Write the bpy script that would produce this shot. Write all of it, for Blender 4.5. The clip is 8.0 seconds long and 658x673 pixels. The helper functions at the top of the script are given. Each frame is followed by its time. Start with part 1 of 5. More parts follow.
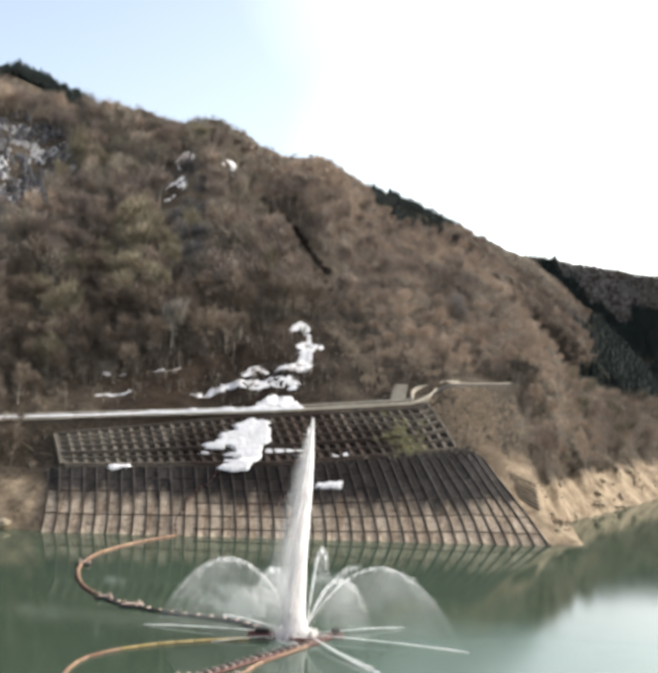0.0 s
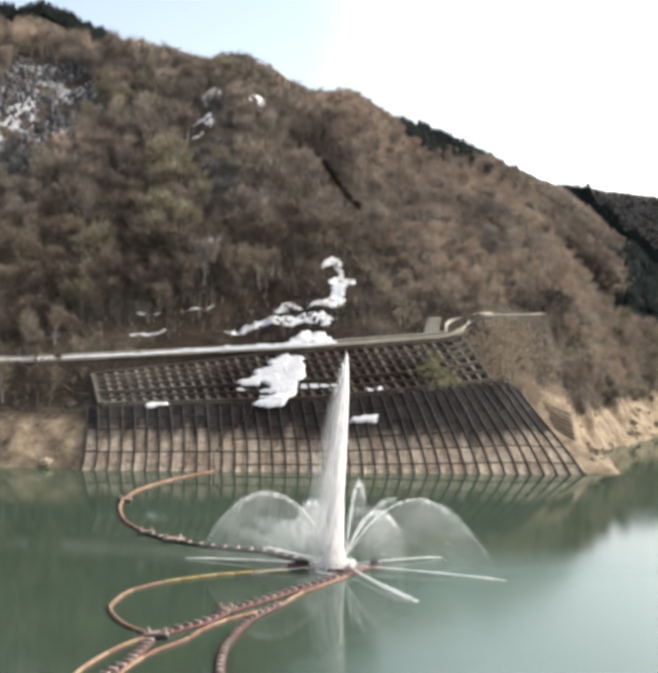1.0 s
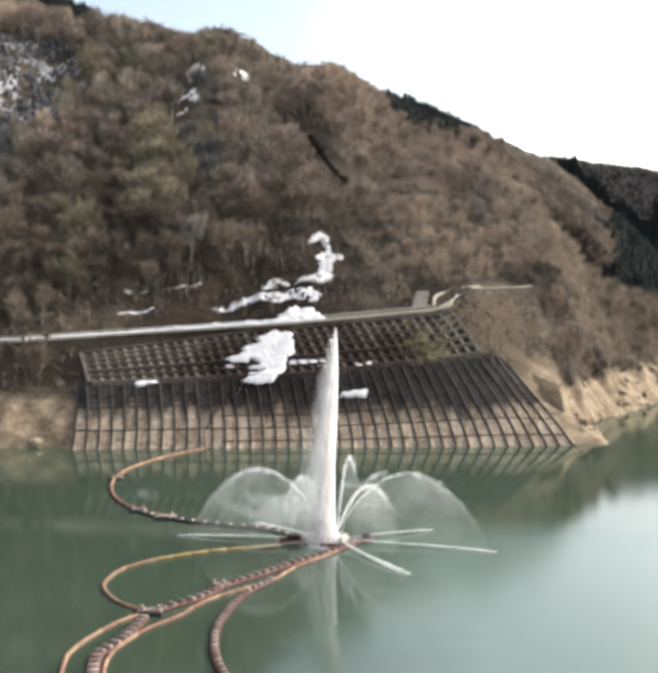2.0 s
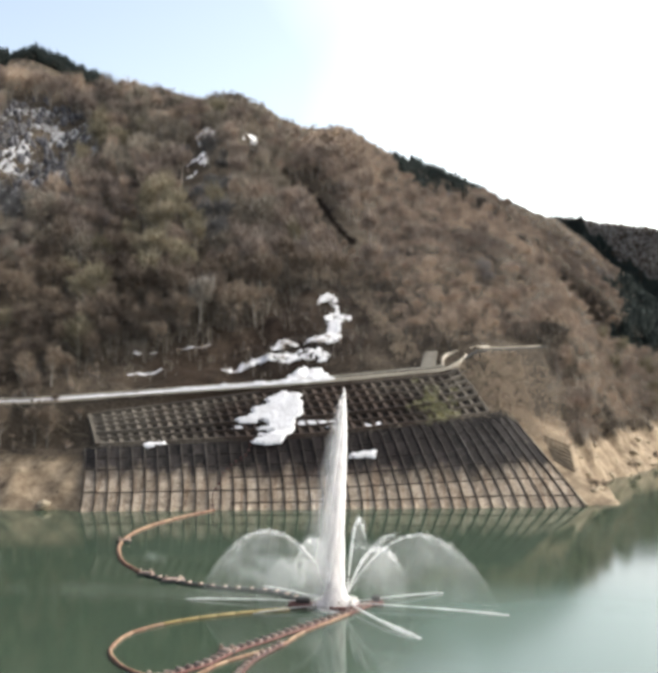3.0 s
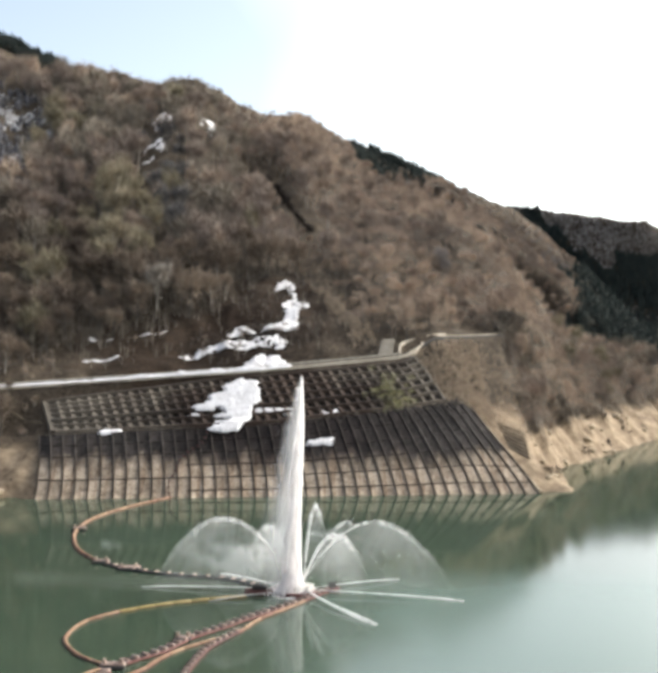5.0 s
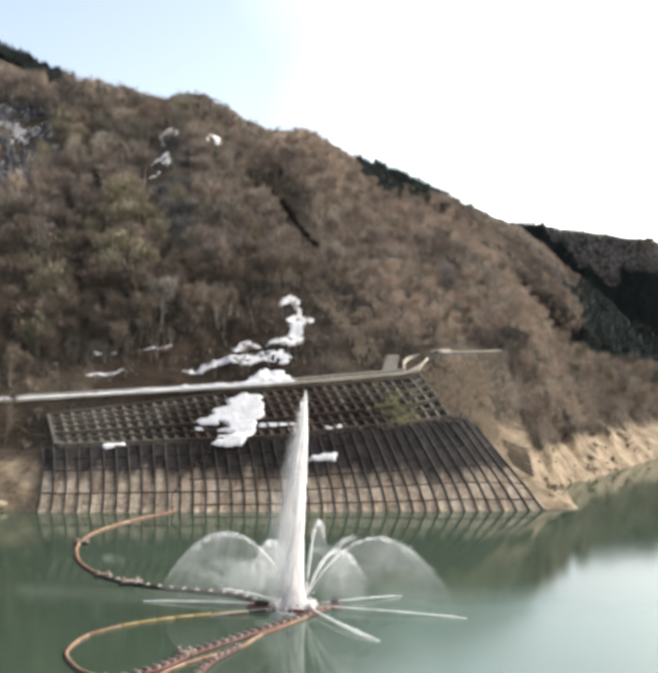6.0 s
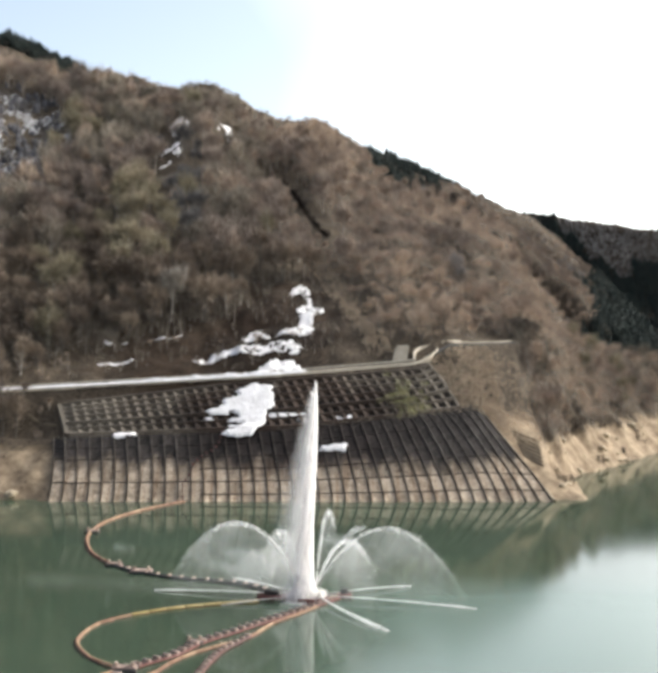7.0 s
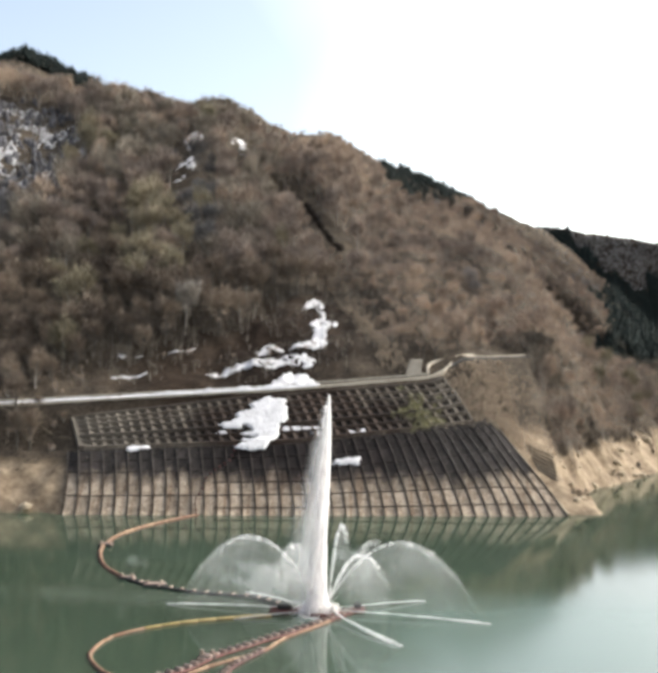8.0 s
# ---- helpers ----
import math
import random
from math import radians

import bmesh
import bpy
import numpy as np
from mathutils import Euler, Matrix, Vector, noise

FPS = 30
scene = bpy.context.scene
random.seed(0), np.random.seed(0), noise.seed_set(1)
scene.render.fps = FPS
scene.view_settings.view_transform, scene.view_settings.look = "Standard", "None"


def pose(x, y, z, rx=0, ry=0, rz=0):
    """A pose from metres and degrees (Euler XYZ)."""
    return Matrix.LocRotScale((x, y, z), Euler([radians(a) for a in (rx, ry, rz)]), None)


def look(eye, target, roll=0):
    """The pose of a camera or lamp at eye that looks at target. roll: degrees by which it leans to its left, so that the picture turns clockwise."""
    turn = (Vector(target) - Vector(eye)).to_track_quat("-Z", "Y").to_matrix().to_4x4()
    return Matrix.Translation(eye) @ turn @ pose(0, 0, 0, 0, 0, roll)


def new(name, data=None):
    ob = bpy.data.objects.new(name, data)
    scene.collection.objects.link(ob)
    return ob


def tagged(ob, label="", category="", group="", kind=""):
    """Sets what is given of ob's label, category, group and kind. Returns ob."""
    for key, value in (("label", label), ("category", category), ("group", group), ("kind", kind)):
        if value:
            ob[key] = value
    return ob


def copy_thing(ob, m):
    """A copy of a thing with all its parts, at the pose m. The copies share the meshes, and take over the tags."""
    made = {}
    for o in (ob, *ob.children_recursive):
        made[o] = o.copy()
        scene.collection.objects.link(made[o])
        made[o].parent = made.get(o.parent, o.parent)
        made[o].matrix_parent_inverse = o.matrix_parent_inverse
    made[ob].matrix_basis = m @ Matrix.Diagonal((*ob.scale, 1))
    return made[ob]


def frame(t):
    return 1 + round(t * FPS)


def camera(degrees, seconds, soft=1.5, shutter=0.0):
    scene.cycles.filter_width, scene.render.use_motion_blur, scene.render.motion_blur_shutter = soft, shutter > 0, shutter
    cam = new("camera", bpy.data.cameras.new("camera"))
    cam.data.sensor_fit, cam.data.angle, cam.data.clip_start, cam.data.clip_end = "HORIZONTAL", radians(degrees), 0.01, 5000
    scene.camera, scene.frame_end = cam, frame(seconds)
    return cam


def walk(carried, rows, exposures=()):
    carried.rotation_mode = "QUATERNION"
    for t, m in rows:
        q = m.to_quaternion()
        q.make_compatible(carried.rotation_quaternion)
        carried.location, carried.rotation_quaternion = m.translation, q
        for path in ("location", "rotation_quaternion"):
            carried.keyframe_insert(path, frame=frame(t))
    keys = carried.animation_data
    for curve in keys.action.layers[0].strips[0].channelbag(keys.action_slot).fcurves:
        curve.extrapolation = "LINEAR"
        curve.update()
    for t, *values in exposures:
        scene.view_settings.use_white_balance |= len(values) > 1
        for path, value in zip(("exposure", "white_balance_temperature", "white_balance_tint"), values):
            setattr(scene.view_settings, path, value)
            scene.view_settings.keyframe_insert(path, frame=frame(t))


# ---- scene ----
cam = camera(34.88, 8.0, soft=4.6)
EYE = 32.0
ROWS = [
    (0.0, 92.024, -1.620, -0.073), (0.5, 90.783, -1.490, 0.246), (1.0, 88.435, -0.301, 1.719),
    (1.2, 86.874, 0.128, 1.598), (2.3, 87.434, 0.550, 1.044), (2.5, 89.272, 0.667, 1.869),
    (3.0, 90.405, 0.788, 1.528), (3.5, 89.942, 0.845, -0.935), (4.0, 89.578, 0.846, -1.072),
    (5.5, 89.966, 0.314, -0.600), (6.0, 90.524, 0.115, -0.556), (6.5, 90.081, 0.157, -0.796),
    (7.0, 90.000, 0.000, 0.000), (7.5, 90.437, -0.035, 0.813), (8.0, 90.743, -0.095, 0.741),
]
walk(cam, [(t, pose(0, 0, EYE, rx, ry, rz)) for t, rx, ry, rz in ROWS], exposures=[(0.0, 0.56), (8.0, 0.56)])

# ---- sky and sun ----
SUN_UP, SUN_ROUND = radians(38), radians(68)
world = bpy.data.worlds.new("world")
scene.world = world
world.use_nodes = True
wn, wl = world.node_tree.nodes, world.node_tree.links
sky = wn.new("ShaderNodeTexSky")
sky.sky_type, sky.sun_disc = "NISHITA", False
sky.sun_elevation, sky.sun_rotation = SUN_UP, SUN_ROUND
sky.altitude, sky.air_density, sky.dust_density, sky.ozone_density = 400, 1.0, 4.0, 0.5
# thin high cloud: takes the brightness of the sky behind it and loses its blue
grey = wn.new("ShaderNodeRGBToBW")
wl.new(sky.outputs[0], grey.inputs[0])
veil = wn.new("ShaderNodeMix")
veil.data_type = "RGBA"
cloud = wn.new("ShaderNodeVectorMath")
cloud.operation = "MULTIPLY"
wl.new(grey.outputs[0], cloud.inputs[0])
cloud.inputs[1].default_value = (2.6, 2.69, 2.67)
spread = wn.new("ShaderNodeTexNoise")
spread.inputs["Scale"].default_value, spread.inputs["Detail"].default_value = 1.6, 4.0
aim = wn.new("ShaderNodeTexCoord").outputs["Generated"]
wl.new(aim, spread.inputs["Vector"])
# the cloud thickens towards the east, where the sun stands
east = wn.new("ShaderNodeVectorMath")
east.operation = "DOT_PRODUCT"
wl.new(aim, east.inputs[0])
east.inputs[1].default_value = (1.1, 0.0, -0.25)
drift = wn.new("ShaderNodeMath")
wl.new(spread.outputs["Fac"], drift.inputs[0])
wl.new(east.outputs["Value"], drift.inputs[1])
thick = wn.new("ShaderNodeMapRange")
thick.inputs[1].default_value, thick.inputs[2].default_value, thick.inputs[3].default_value, thick.inputs[4].default_value = 0.42, 1.0, 0.18, 1.0
wl.new(drift.outputs[0], thick.inputs[0])
wl.new(thick.outputs[0], veil.inputs[0])
wl.new(sky.outputs[0], veil.inputs[6])
wl.new(cloud.outputs[0], veil.inputs[7])
wl.new(veil.outputs[2], wn["Background"].inputs[0])
wn["Background"].inputs[1].default_value = 0.165
sun = new("sun", bpy.data.lights.new("sun", "SUN"))
sun.data.energy, sun.data.angle, sun.data.color = 1.6, radians(14), (1.0, 0.94, 0.85)
toward = Vector((math.sin(SUN_ROUND) * math.cos(SUN_UP), math.cos(SUN_ROUND) * math.cos(SUN_UP), math.sin(SUN_UP)))
sun.matrix_world = look(toward * 500, (0, 0, 0))


# ---- materials ----
def material(name, rough=0.85, spec=0.2):
    m = bpy.data.materials.new(name)
    m.use_nodes = True
    b = m.node_tree.nodes["Principled BSDF"]
    b.inputs["Roughness"].default_value = rough
    b.inputs["Specular IOR Level"].default_value = spec
    return m, m.node_tree.nodes, m.node_tree.links, b


def tex_noise(n, l, coord, scale, detail=4.0, rough=0.6, warp=0.0):
    t = n.new("ShaderNodeTexNoise")
    t.inputs["Scale"].default_value = scale
    t.inputs["Detail"].default_value = detail
    t.inputs["Roughness"].default_value = rough
    t.inputs["Distortion"].default_value = warp
    l.new(coord, t.inputs["Vector"])
    return t.outputs["Fac"]


def ramp(n, l, fac, stops):
    r = n.new("ShaderNodeValToRGB")
    e = r.color_ramp.elements
    while len(e) < len(stops):
        e.new(0.5)
    for k, (p, c) in zip(e, stops):
        k.position, k.color = p, (*c, 1)
    l.new(fac, r.inputs[0])
    return r.outputs[0]


def mix(n, l, fac, a, b, how="MIX"):
    x = n.new("ShaderNodeMix")
    x.data_type, x.blend_type = "RGBA", how
    for sock, v in ((x.inputs[0], fac), (x.inputs[6], a), (x.inputs[7], b)):
        if isinstance(v, (int, float)):
            sock.default_value = v
        elif isinstance(v, tuple):
            sock.default_value = (*v, 1)
        else:
            l.new(v, sock)
    return x.outputs[2]


def calc(n, l, how, a, b):
    x = n.new("ShaderNodeMath")
    x.operation = how
    for sock, v in ((x.inputs[0], a), (x.inputs[1], b)):
        if isinstance(v, (int, float)):
            sock.default_value = v
        else:
            l.new(v, sock)
    return x.outputs[0]


def place(n):
    return n.new("ShaderNodeNewGeometry").outputs["Position"]


def height(n, l):
    s = n.new("ShaderNodeSeparateXYZ")
    l.new(place(n), s.inputs[0])
    return s.outputs[2]


def bump(n, l, b, fac, strength, distance):
    u = n.new("ShaderNodeBump")
    u.inputs["Strength"].default_value = strength
    u.inputs["Distance"].default_value = distance
    l.new(fac, u.inputs["Height"])
    l.new(u.outputs[0], b.inputs["Normal"])


def speckled(name, dark, light, big=0.15, small=2.0, rough=0.85, relief=0.0, spec=0.2, per_object=0.0, oval_tone=None):
    """A surface whose colour wanders between two tones at two scales."""
    m, n, l, b = material(name, rough, spec)
    p = place(n)
    f = calc(n, l, "ADD", calc(n, l, "MULTIPLY", tex_noise(n, l, p, big), 0.6), calc(n, l, "MULTIPLY", tex_noise(n, l, p, small), 0.4))
    if per_object:
        r = n.new("ShaderNodeObjectInfo").outputs["Random"]
        f = calc(n, l, "ADD", f, calc(n, l, "MULTIPLY", calc(n, l, "SUBTRACT", r, 0.5), per_object))
    tone = ramp(n, l, f, [(0.33, dark), (0.67, light)])
    l.new(darken_oval(n, l, p, tone, oval_tone) if oval_tone else tone, b.inputs["Base Color"])
    if relief:
        bump(n, l, b, tex_noise(n, l, p, small * 2), 0.6, relief)
    return m


def darken_oval(n, l, p, colour, dark, at=(-8, 220, 16), size=(36, 13)):
    """Multiplies the colour by dark inside a ragged oval round a point of the slope."""
    s = n.new("ShaderNodeVectorMath")
    s.operation = "SUBTRACT"
    l.new(p, s.inputs[0])
    s.inputs[1].default_value = at
    m = n.new("ShaderNodeVectorMath")
    m.operation = "MULTIPLY"
    l.new(s.outputs[0], m.inputs[0])
    m.inputs[1].default_value = (1 / size[0], 0.0, 1 / size[1])
    g = n.new("ShaderNodeVectorMath")
    g.operation = "LENGTH"
    l.new(m.outputs[0], g.inputs[0])
    f = calc(n, l, "ADD", g.outputs["Value"], calc(n, l, "MULTIPLY", calc(n, l, "SUBTRACT", tex_noise(n, l, p, 0.13, 5), 0.5), 1.3))
    return mix(n, l, ramp(n, l, f, [(0.55, (1, 1, 1)), (1.0, (0, 0, 0))]), colour, mix(n, l, 1.0, colour, dark, "MULTIPLY"))


def make_ground():
    """Leaf litter on the hill, bare silt and rock under the high-water mark."""
    m, n, l, b = material("ground", 0.95, 0.1)
    p, z = place(n), height(n, l)
    litter = ramp(n, l, tex_noise(n, l, p, 0.06, 6), [(0.3, (0.028, 0.022, 0.017)), (0.5, (0.05, 0.038, 0.028)), (0.7, (0.1, 0.075, 0.052))])
    litter = mix(n, l, 0.5, litter, ramp(n, l, tex_noise(n, l, p, 1.3, 5), [(0.35, (0.015, 0.012, 0.009)), (0.65, (0.12, 0.09, 0.062))]))
    litter = darken_oval(n, l, p, litter, (0.44, 0.38, 0.35), (-28, 245, 27), (30, 15))
    litter = darken_oval(n, l, p, litter, (0.5, 0.44, 0.42), (-12, 262, 36), (20, 14))
    silt = ramp(n, l, tex_noise(n, l, p, 0.3, 8, 0.7, 0.1), [(0.3, (0.085, 0.06, 0.039)), (0.48, (0.19, 0.137, 0.09)), (0.68, (0.325, 0.245, 0.165))])
    # dark blotches paint the shaded hollows of the bank into the silt
    silt = mix(n, l, ramp(n, l, tex_noise(n, l, p, 0.42, 6, 0.75, 0.3), [(0.58, (0, 0, 0)), (0.66, (0.9, 0.9, 0.9))]), silt, (0.075, 0.054, 0.037))
    edge = calc(n, l, "ADD", z, calc(n, l, "ADD", calc(n, l, "MULTIPLY", tex_noise(n, l, p, 0.12, 5), 6.0), calc(n, l, "MULTIPLY", tex_noise(n, l, p, 0.7, 4), 3.0)))
    share = ramp(n, l, calc(n, l, "MULTIPLY", edge, 0.05), [(0.62, (1, 1, 1)), (0.7, (0, 0, 0))])
    # the spur beside the facing is worn down to bare earth
    worn = None
    for at, size in (((41, 221, 11), (9, 13, 9)), ((36.8, 226, 14), (4.5, 7.5, 6))):
        s = n.new("ShaderNodeVectorMath")
        s.operation = "SUBTRACT"
        l.new(p, s.inputs[0])
        s.inputs[1].default_value = at
        k = n.new("ShaderNodeVectorMath")
        k.operation = "DIVIDE"
        l.new(s.outputs[0], k.inputs[0])
        k.inputs[1].default_value = size
        g = n.new("ShaderNodeVectorMath")
        g.operation = "LENGTH"
        l.new(k.outputs[0], g.inputs[0])
        worn = calc(n, l, "MINIMUM", worn, g.outputs["Value"]) if worn else g.outputs["Value"]
    worn = calc(n, l, "ADD", worn, calc(n, l, "SUBTRACT", tex_noise(n, l, p, 0.25, 5), 0.5))
    worn = ramp(n, l, worn, [(0.75, (1, 1, 1)), (1.05, (0, 0, 0))])
    l.new(mix(n, l, worn, mix(n, l, share, litter, silt), silt), b.inputs["Base Color"])
    bump(n, l, b, tex_noise(n, l, p, 0.8, 6), 0.7, 0.3)
    return m


def make_stained(name, dark, light, low=6.0, soft=0.12, per_object=0.25):
    """Sprayed concrete: silt-bleached under the high-water mark, blackened by seepage above it."""
    m, n, l, b = material(name, 0.9, 0.15)
    p, z = place(n), height(n, l)
    r = n.new("ShaderNodeObjectInfo").outputs["Random"]
    grain = calc(n, l, "ADD", tex_noise(n, l, p, 1.2, 6), calc(n, l, "MULTIPLY", calc(n, l, "SUBTRACT", r, 0.5), per_object))
    wet = ramp(n, l, grain, [(0.25, tuple(c * 0.55 for c in dark)), (0.7, tuple(c * 1.5 for c in dark))])
    dry = ramp(n, l, grain, [(0.25, tuple(c * 0.58 for c in light)), (0.66, light)])
    # rusty runs down the face
    run = n.new("ShaderNodeMapping")
    run.inputs["Scale"].default_value = (1.5, 0.07, 0.07)
    l.new(p, run.inputs["Vector"])
    runs = ramp(n, l, tex_noise(n, l, run.outputs[0], 1.0, 4), [(0.45, (0, 0, 0)), (0.7, (0.9, 0.9, 0.9))])
    dry = mix(n, l, runs, dry, mix(n, l, 1.0, dry, (0.6, 0.5, 0.42), "MULTIPLY"))
    s = n.new("ShaderNodeMapping")
    s.inputs["Scale"].default_value = (0.35, 0.06, 0.06)
    l.new(p, s.inputs["Vector"])
    streak = calc(n, l, "MULTIPLY", calc(n, l, "SUBTRACT", tex_noise(n, l, s.outputs[0], 1.0, 5), 0.5), 9.0)
    level = calc(n, l, "MULTIPLY", calc(n, l, "SUBTRACT", calc(n, l, "ADD", z, streak), low), soft)
    stained = mix(n, l, ramp(n, l, calc(n, l, "ADD", level, 0.5), [(0.3, (0, 0, 0)), (0.7, (1, 1, 1))]), dry, wet)
    # lichen and silt blotches
    spots = ramp(n, l, calc(n, l, "ADD", calc(n, l, "MULTIPLY", tex_noise(n, l, p, 0.7, 6, 0.75), 0.6), calc(n, l, "MULTIPLY", tex_noise(n, l, p, 3.0, 3), 0.4)), [(0.4, (0.5, 0.46, 0.43)), (0.6, (1.12, 1.12, 1.12))])
    stained = mix(n, l, 1.0, stained, spots, "MULTIPLY")
    l.new(darken_oval(n, l, p, stained, (0.44, 0.39, 0.39)), b.inputs["Base Color"])
    bump(n, l, b, tex_noise(n, l, p, 2.5, 6), 0.6, 0.08)
    return m


def make_twigs(name, tones, strips=0.0):
    """Bare twigs; the tone drifts from tree to tree."""
    m, n, l, b = material(name, 0.9, 0.1)
    p = place(n)
    r = n.new("ShaderNodeObjectInfo").outputs["Random"]
    f = calc(n, l, "ADD", tex_noise(n, l, p, 0.035, 3), calc(n, l, "MULTIPLY", calc(n, l, "SUBTRACT", tex_noise(n, l, p, 0.16, 2), 0.5), 0.55))
    f = calc(n, l, "ADD", f, calc(n, l, "MULTIPLY", calc(n, l, "SUBTRACT", r, 0.5), 0.2))
    if strips:
        # strips of tone paint lit spurs and shaded gullies down the slope
        turn = n.new("ShaderNodeMapping")
        turn.inputs["Rotation"].default_value = (0, 0, -1.165)
        turn.vector_type = "TEXTURE"
        turn.inputs["Scale"].default_value = (125, 13, 50)
        l.new(p, turn.inputs["Vector"])
        f = calc(n, l, "ADD", f, calc(n, l, "MULTIPLY", calc(n, l, "SUBTRACT", tex_noise(n, l, turn.outputs[0], 1.0, 4), 0.5), strips))
    l.new(ramp(n, l, f, [(0.3, tones[0]), (0.5, tones[1]), (0.7, tones[2])]), b.inputs["Base Color"])
    return m


def make_water():
    m, n, l, b = material("lake_water", 0.06, 0.5)
    p = place(n)
    tone = ramp(n, l, tex_noise(n, l, p, 0.012, 3), [(0.35, (0.031, 0.046, 0.029)), (0.65, (0.048, 0.069, 0.045))])
    b.inputs["IOR"].default_value = 1.33
    s = n.new("ShaderNodeMapping")
    s.inputs["Scale"].default_value = (1.0, 1.6, 1.0)
    l.new(p, s.inputs["Vector"])
    bump(n, l, b, tex_noise(n, l, s.outputs[0], 1.1, 3), 0.1, 0.06)
    calm = ramp(n, l, tex_noise(n, l, p, 0.02, 2), [(0.4, (0.03, 0.03, 0.03)), (0.62, (0.06, 0.06, 0.06))])
    # wind ruffles the open water to the east of the fountain
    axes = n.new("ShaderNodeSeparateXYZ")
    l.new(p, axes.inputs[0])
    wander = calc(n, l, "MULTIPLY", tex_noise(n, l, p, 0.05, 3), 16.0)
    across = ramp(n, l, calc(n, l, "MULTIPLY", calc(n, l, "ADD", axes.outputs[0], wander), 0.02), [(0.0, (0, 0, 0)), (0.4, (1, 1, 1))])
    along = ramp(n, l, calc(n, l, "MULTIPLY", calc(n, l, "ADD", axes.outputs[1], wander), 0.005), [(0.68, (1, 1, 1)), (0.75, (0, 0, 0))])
    ruffled_sheen = mix(n, l, 1.0, across, along, "MULTIPLY")
    l.new(mix(n, l, ruffled_sheen, calm, (0.14, 0.14, 0.14)), b.inputs["Roughness"])
    # paler base colour paints in the sky scattered by the ruffled water
    l.new(mix(n, l, ruffled_sheen, tone, (0.085, 0.122, 0.1)), b.inputs["Base Color"])
    return m


def make_spray(name, cover, scale=1.5, spread=0.25, fading=False):
    """Falling water: white drops, lit from all round, with gaps of clear air between them."""
    m = bpy.data.materials.new(name)
    m.use_nodes = True
    n, l = m.node_tree.nodes, m.node_tree.links
    n.remove(n["Principled BSDF"])
    front, back, clear = n.new("ShaderNodeBsdfDiffuse"), n.new("ShaderNodeBsdfTranslucent"), n.new("ShaderNodeBsdfTransparent")
    front.inputs[0].default_value = back.inputs[0].default_value = (0.97, 0.935, 0.915, 1)
    both, out = n.new("ShaderNodeMixShader"), n.new("ShaderNodeMixShader")
    both.inputs[0].default_value = 0.52
    l.new(front.outputs[0], both.inputs[1])
    l.new(back.outputs[0], both.inputs[2])
    p = place(n)
    s = n.new("ShaderNodeMapping")
    s.inputs["Scale"].default_value = (1.0, 1.0, 0.22)
    l.new(p, s.inputs["Vector"])
    f = calc(n, l, "ADD", calc(n, l, "MULTIPLY", tex_noise(n, l, s.outputs[0], scale, 5), 0.7), calc(n, l, "MULTIPLY", tex_noise(n, l, p, 0.25, 2), 0.3))
    a = n.new("ShaderNodeMapRange")
    a.inputs[1].default_value, a.inputs[2].default_value = 0.5 - spread, 0.5 + spread
    a.inputs[3].default_value, a.inputs[4].default_value = cover[0], cover[1]
    l.new(f, a.inputs[0])
    if fading:
        t = n.new("ShaderNodeAttribute")
        t.attribute_name = "thinness"
        l.new(calc(n, l, "MULTIPLY", a.outputs[0], t.outputs["Fac"]), out.inputs[0])
    else:
        l.new(a.outputs[0], out.inputs[0])
    l.new(clear.outputs[0], out.inputs[1])
    l.new(both.outputs[0], out.inputs[2])
    l.new(out.outputs[0], n["Material Output"].inputs["Surface"])
    return m


GROUND = make_ground()
WATER = make_water()
PANEL = make_stained("sprayed_concrete", (0.036, 0.03, 0.027), (0.43, 0.345, 0.26), per_object=0.4)
RIB = make_stained("concrete_rib", (0.062, 0.054, 0.047), (0.062, 0.05, 0.04), low=8.0)
CRIB = speckled("weathered_crib_concrete", (0.072, 0.059, 0.047), (0.178, 0.147, 0.114), 0.05, 1.5, 0.9, 0.05, per_object=0.25, oval_tone=(0.34, 0.28, 0.27))
SOIL = speckled("dark_soil", (0.012, 0.01, 0.009), (0.04, 0.032, 0.027), 0.1, 1.5, 1.0, 0.1)
TAN_CONCRETE = speckled("tan_concrete", (0.25, 0.21, 0.162), (0.42, 0.355, 0.28), 0.5, 3.0, 0.9, 0.03)
CONCRETE = speckled("pale_concrete", (0.42, 0.352, 0.27), (0.62, 0.53, 0.42), 0.2, 2.0, 0.85, 0.02)
ASPHALT = speckled("asphalt", (0.045, 0.043, 0.042), (0.08, 0.076, 0.07), 0.2, 3.0)
# darker copy of the old snow, with the cliff's shade in its colour
GREY_SNOW = speckled("shade_grey_snow", (0.22, 0.207, 0.203), (0.37, 0.35, 0.343), 0.4, 2.5, 0.7, 0.05, 0.3)
SNOW = speckled("old_snow", (0.51, 0.475, 0.46), (0.75, 0.71, 0.695), 0.4, 2.5, 0.6, 0.05, 0.3)
BARK = speckled("grey_bark", (0.14, 0.12, 0.1), (0.32, 0.28, 0.24), 0.2, 3.0, 0.9)
DARK_BARK = speckled("dark_brown_bark", (0.05, 0.044, 0.038), (0.15, 0.13, 0.11), 0.2, 3.0, 0.9)
PALE_BARK = speckled("pale_bark", (0.2, 0.178, 0.15), (0.34, 0.305, 0.265), 0.4, 3.0, 0.85)
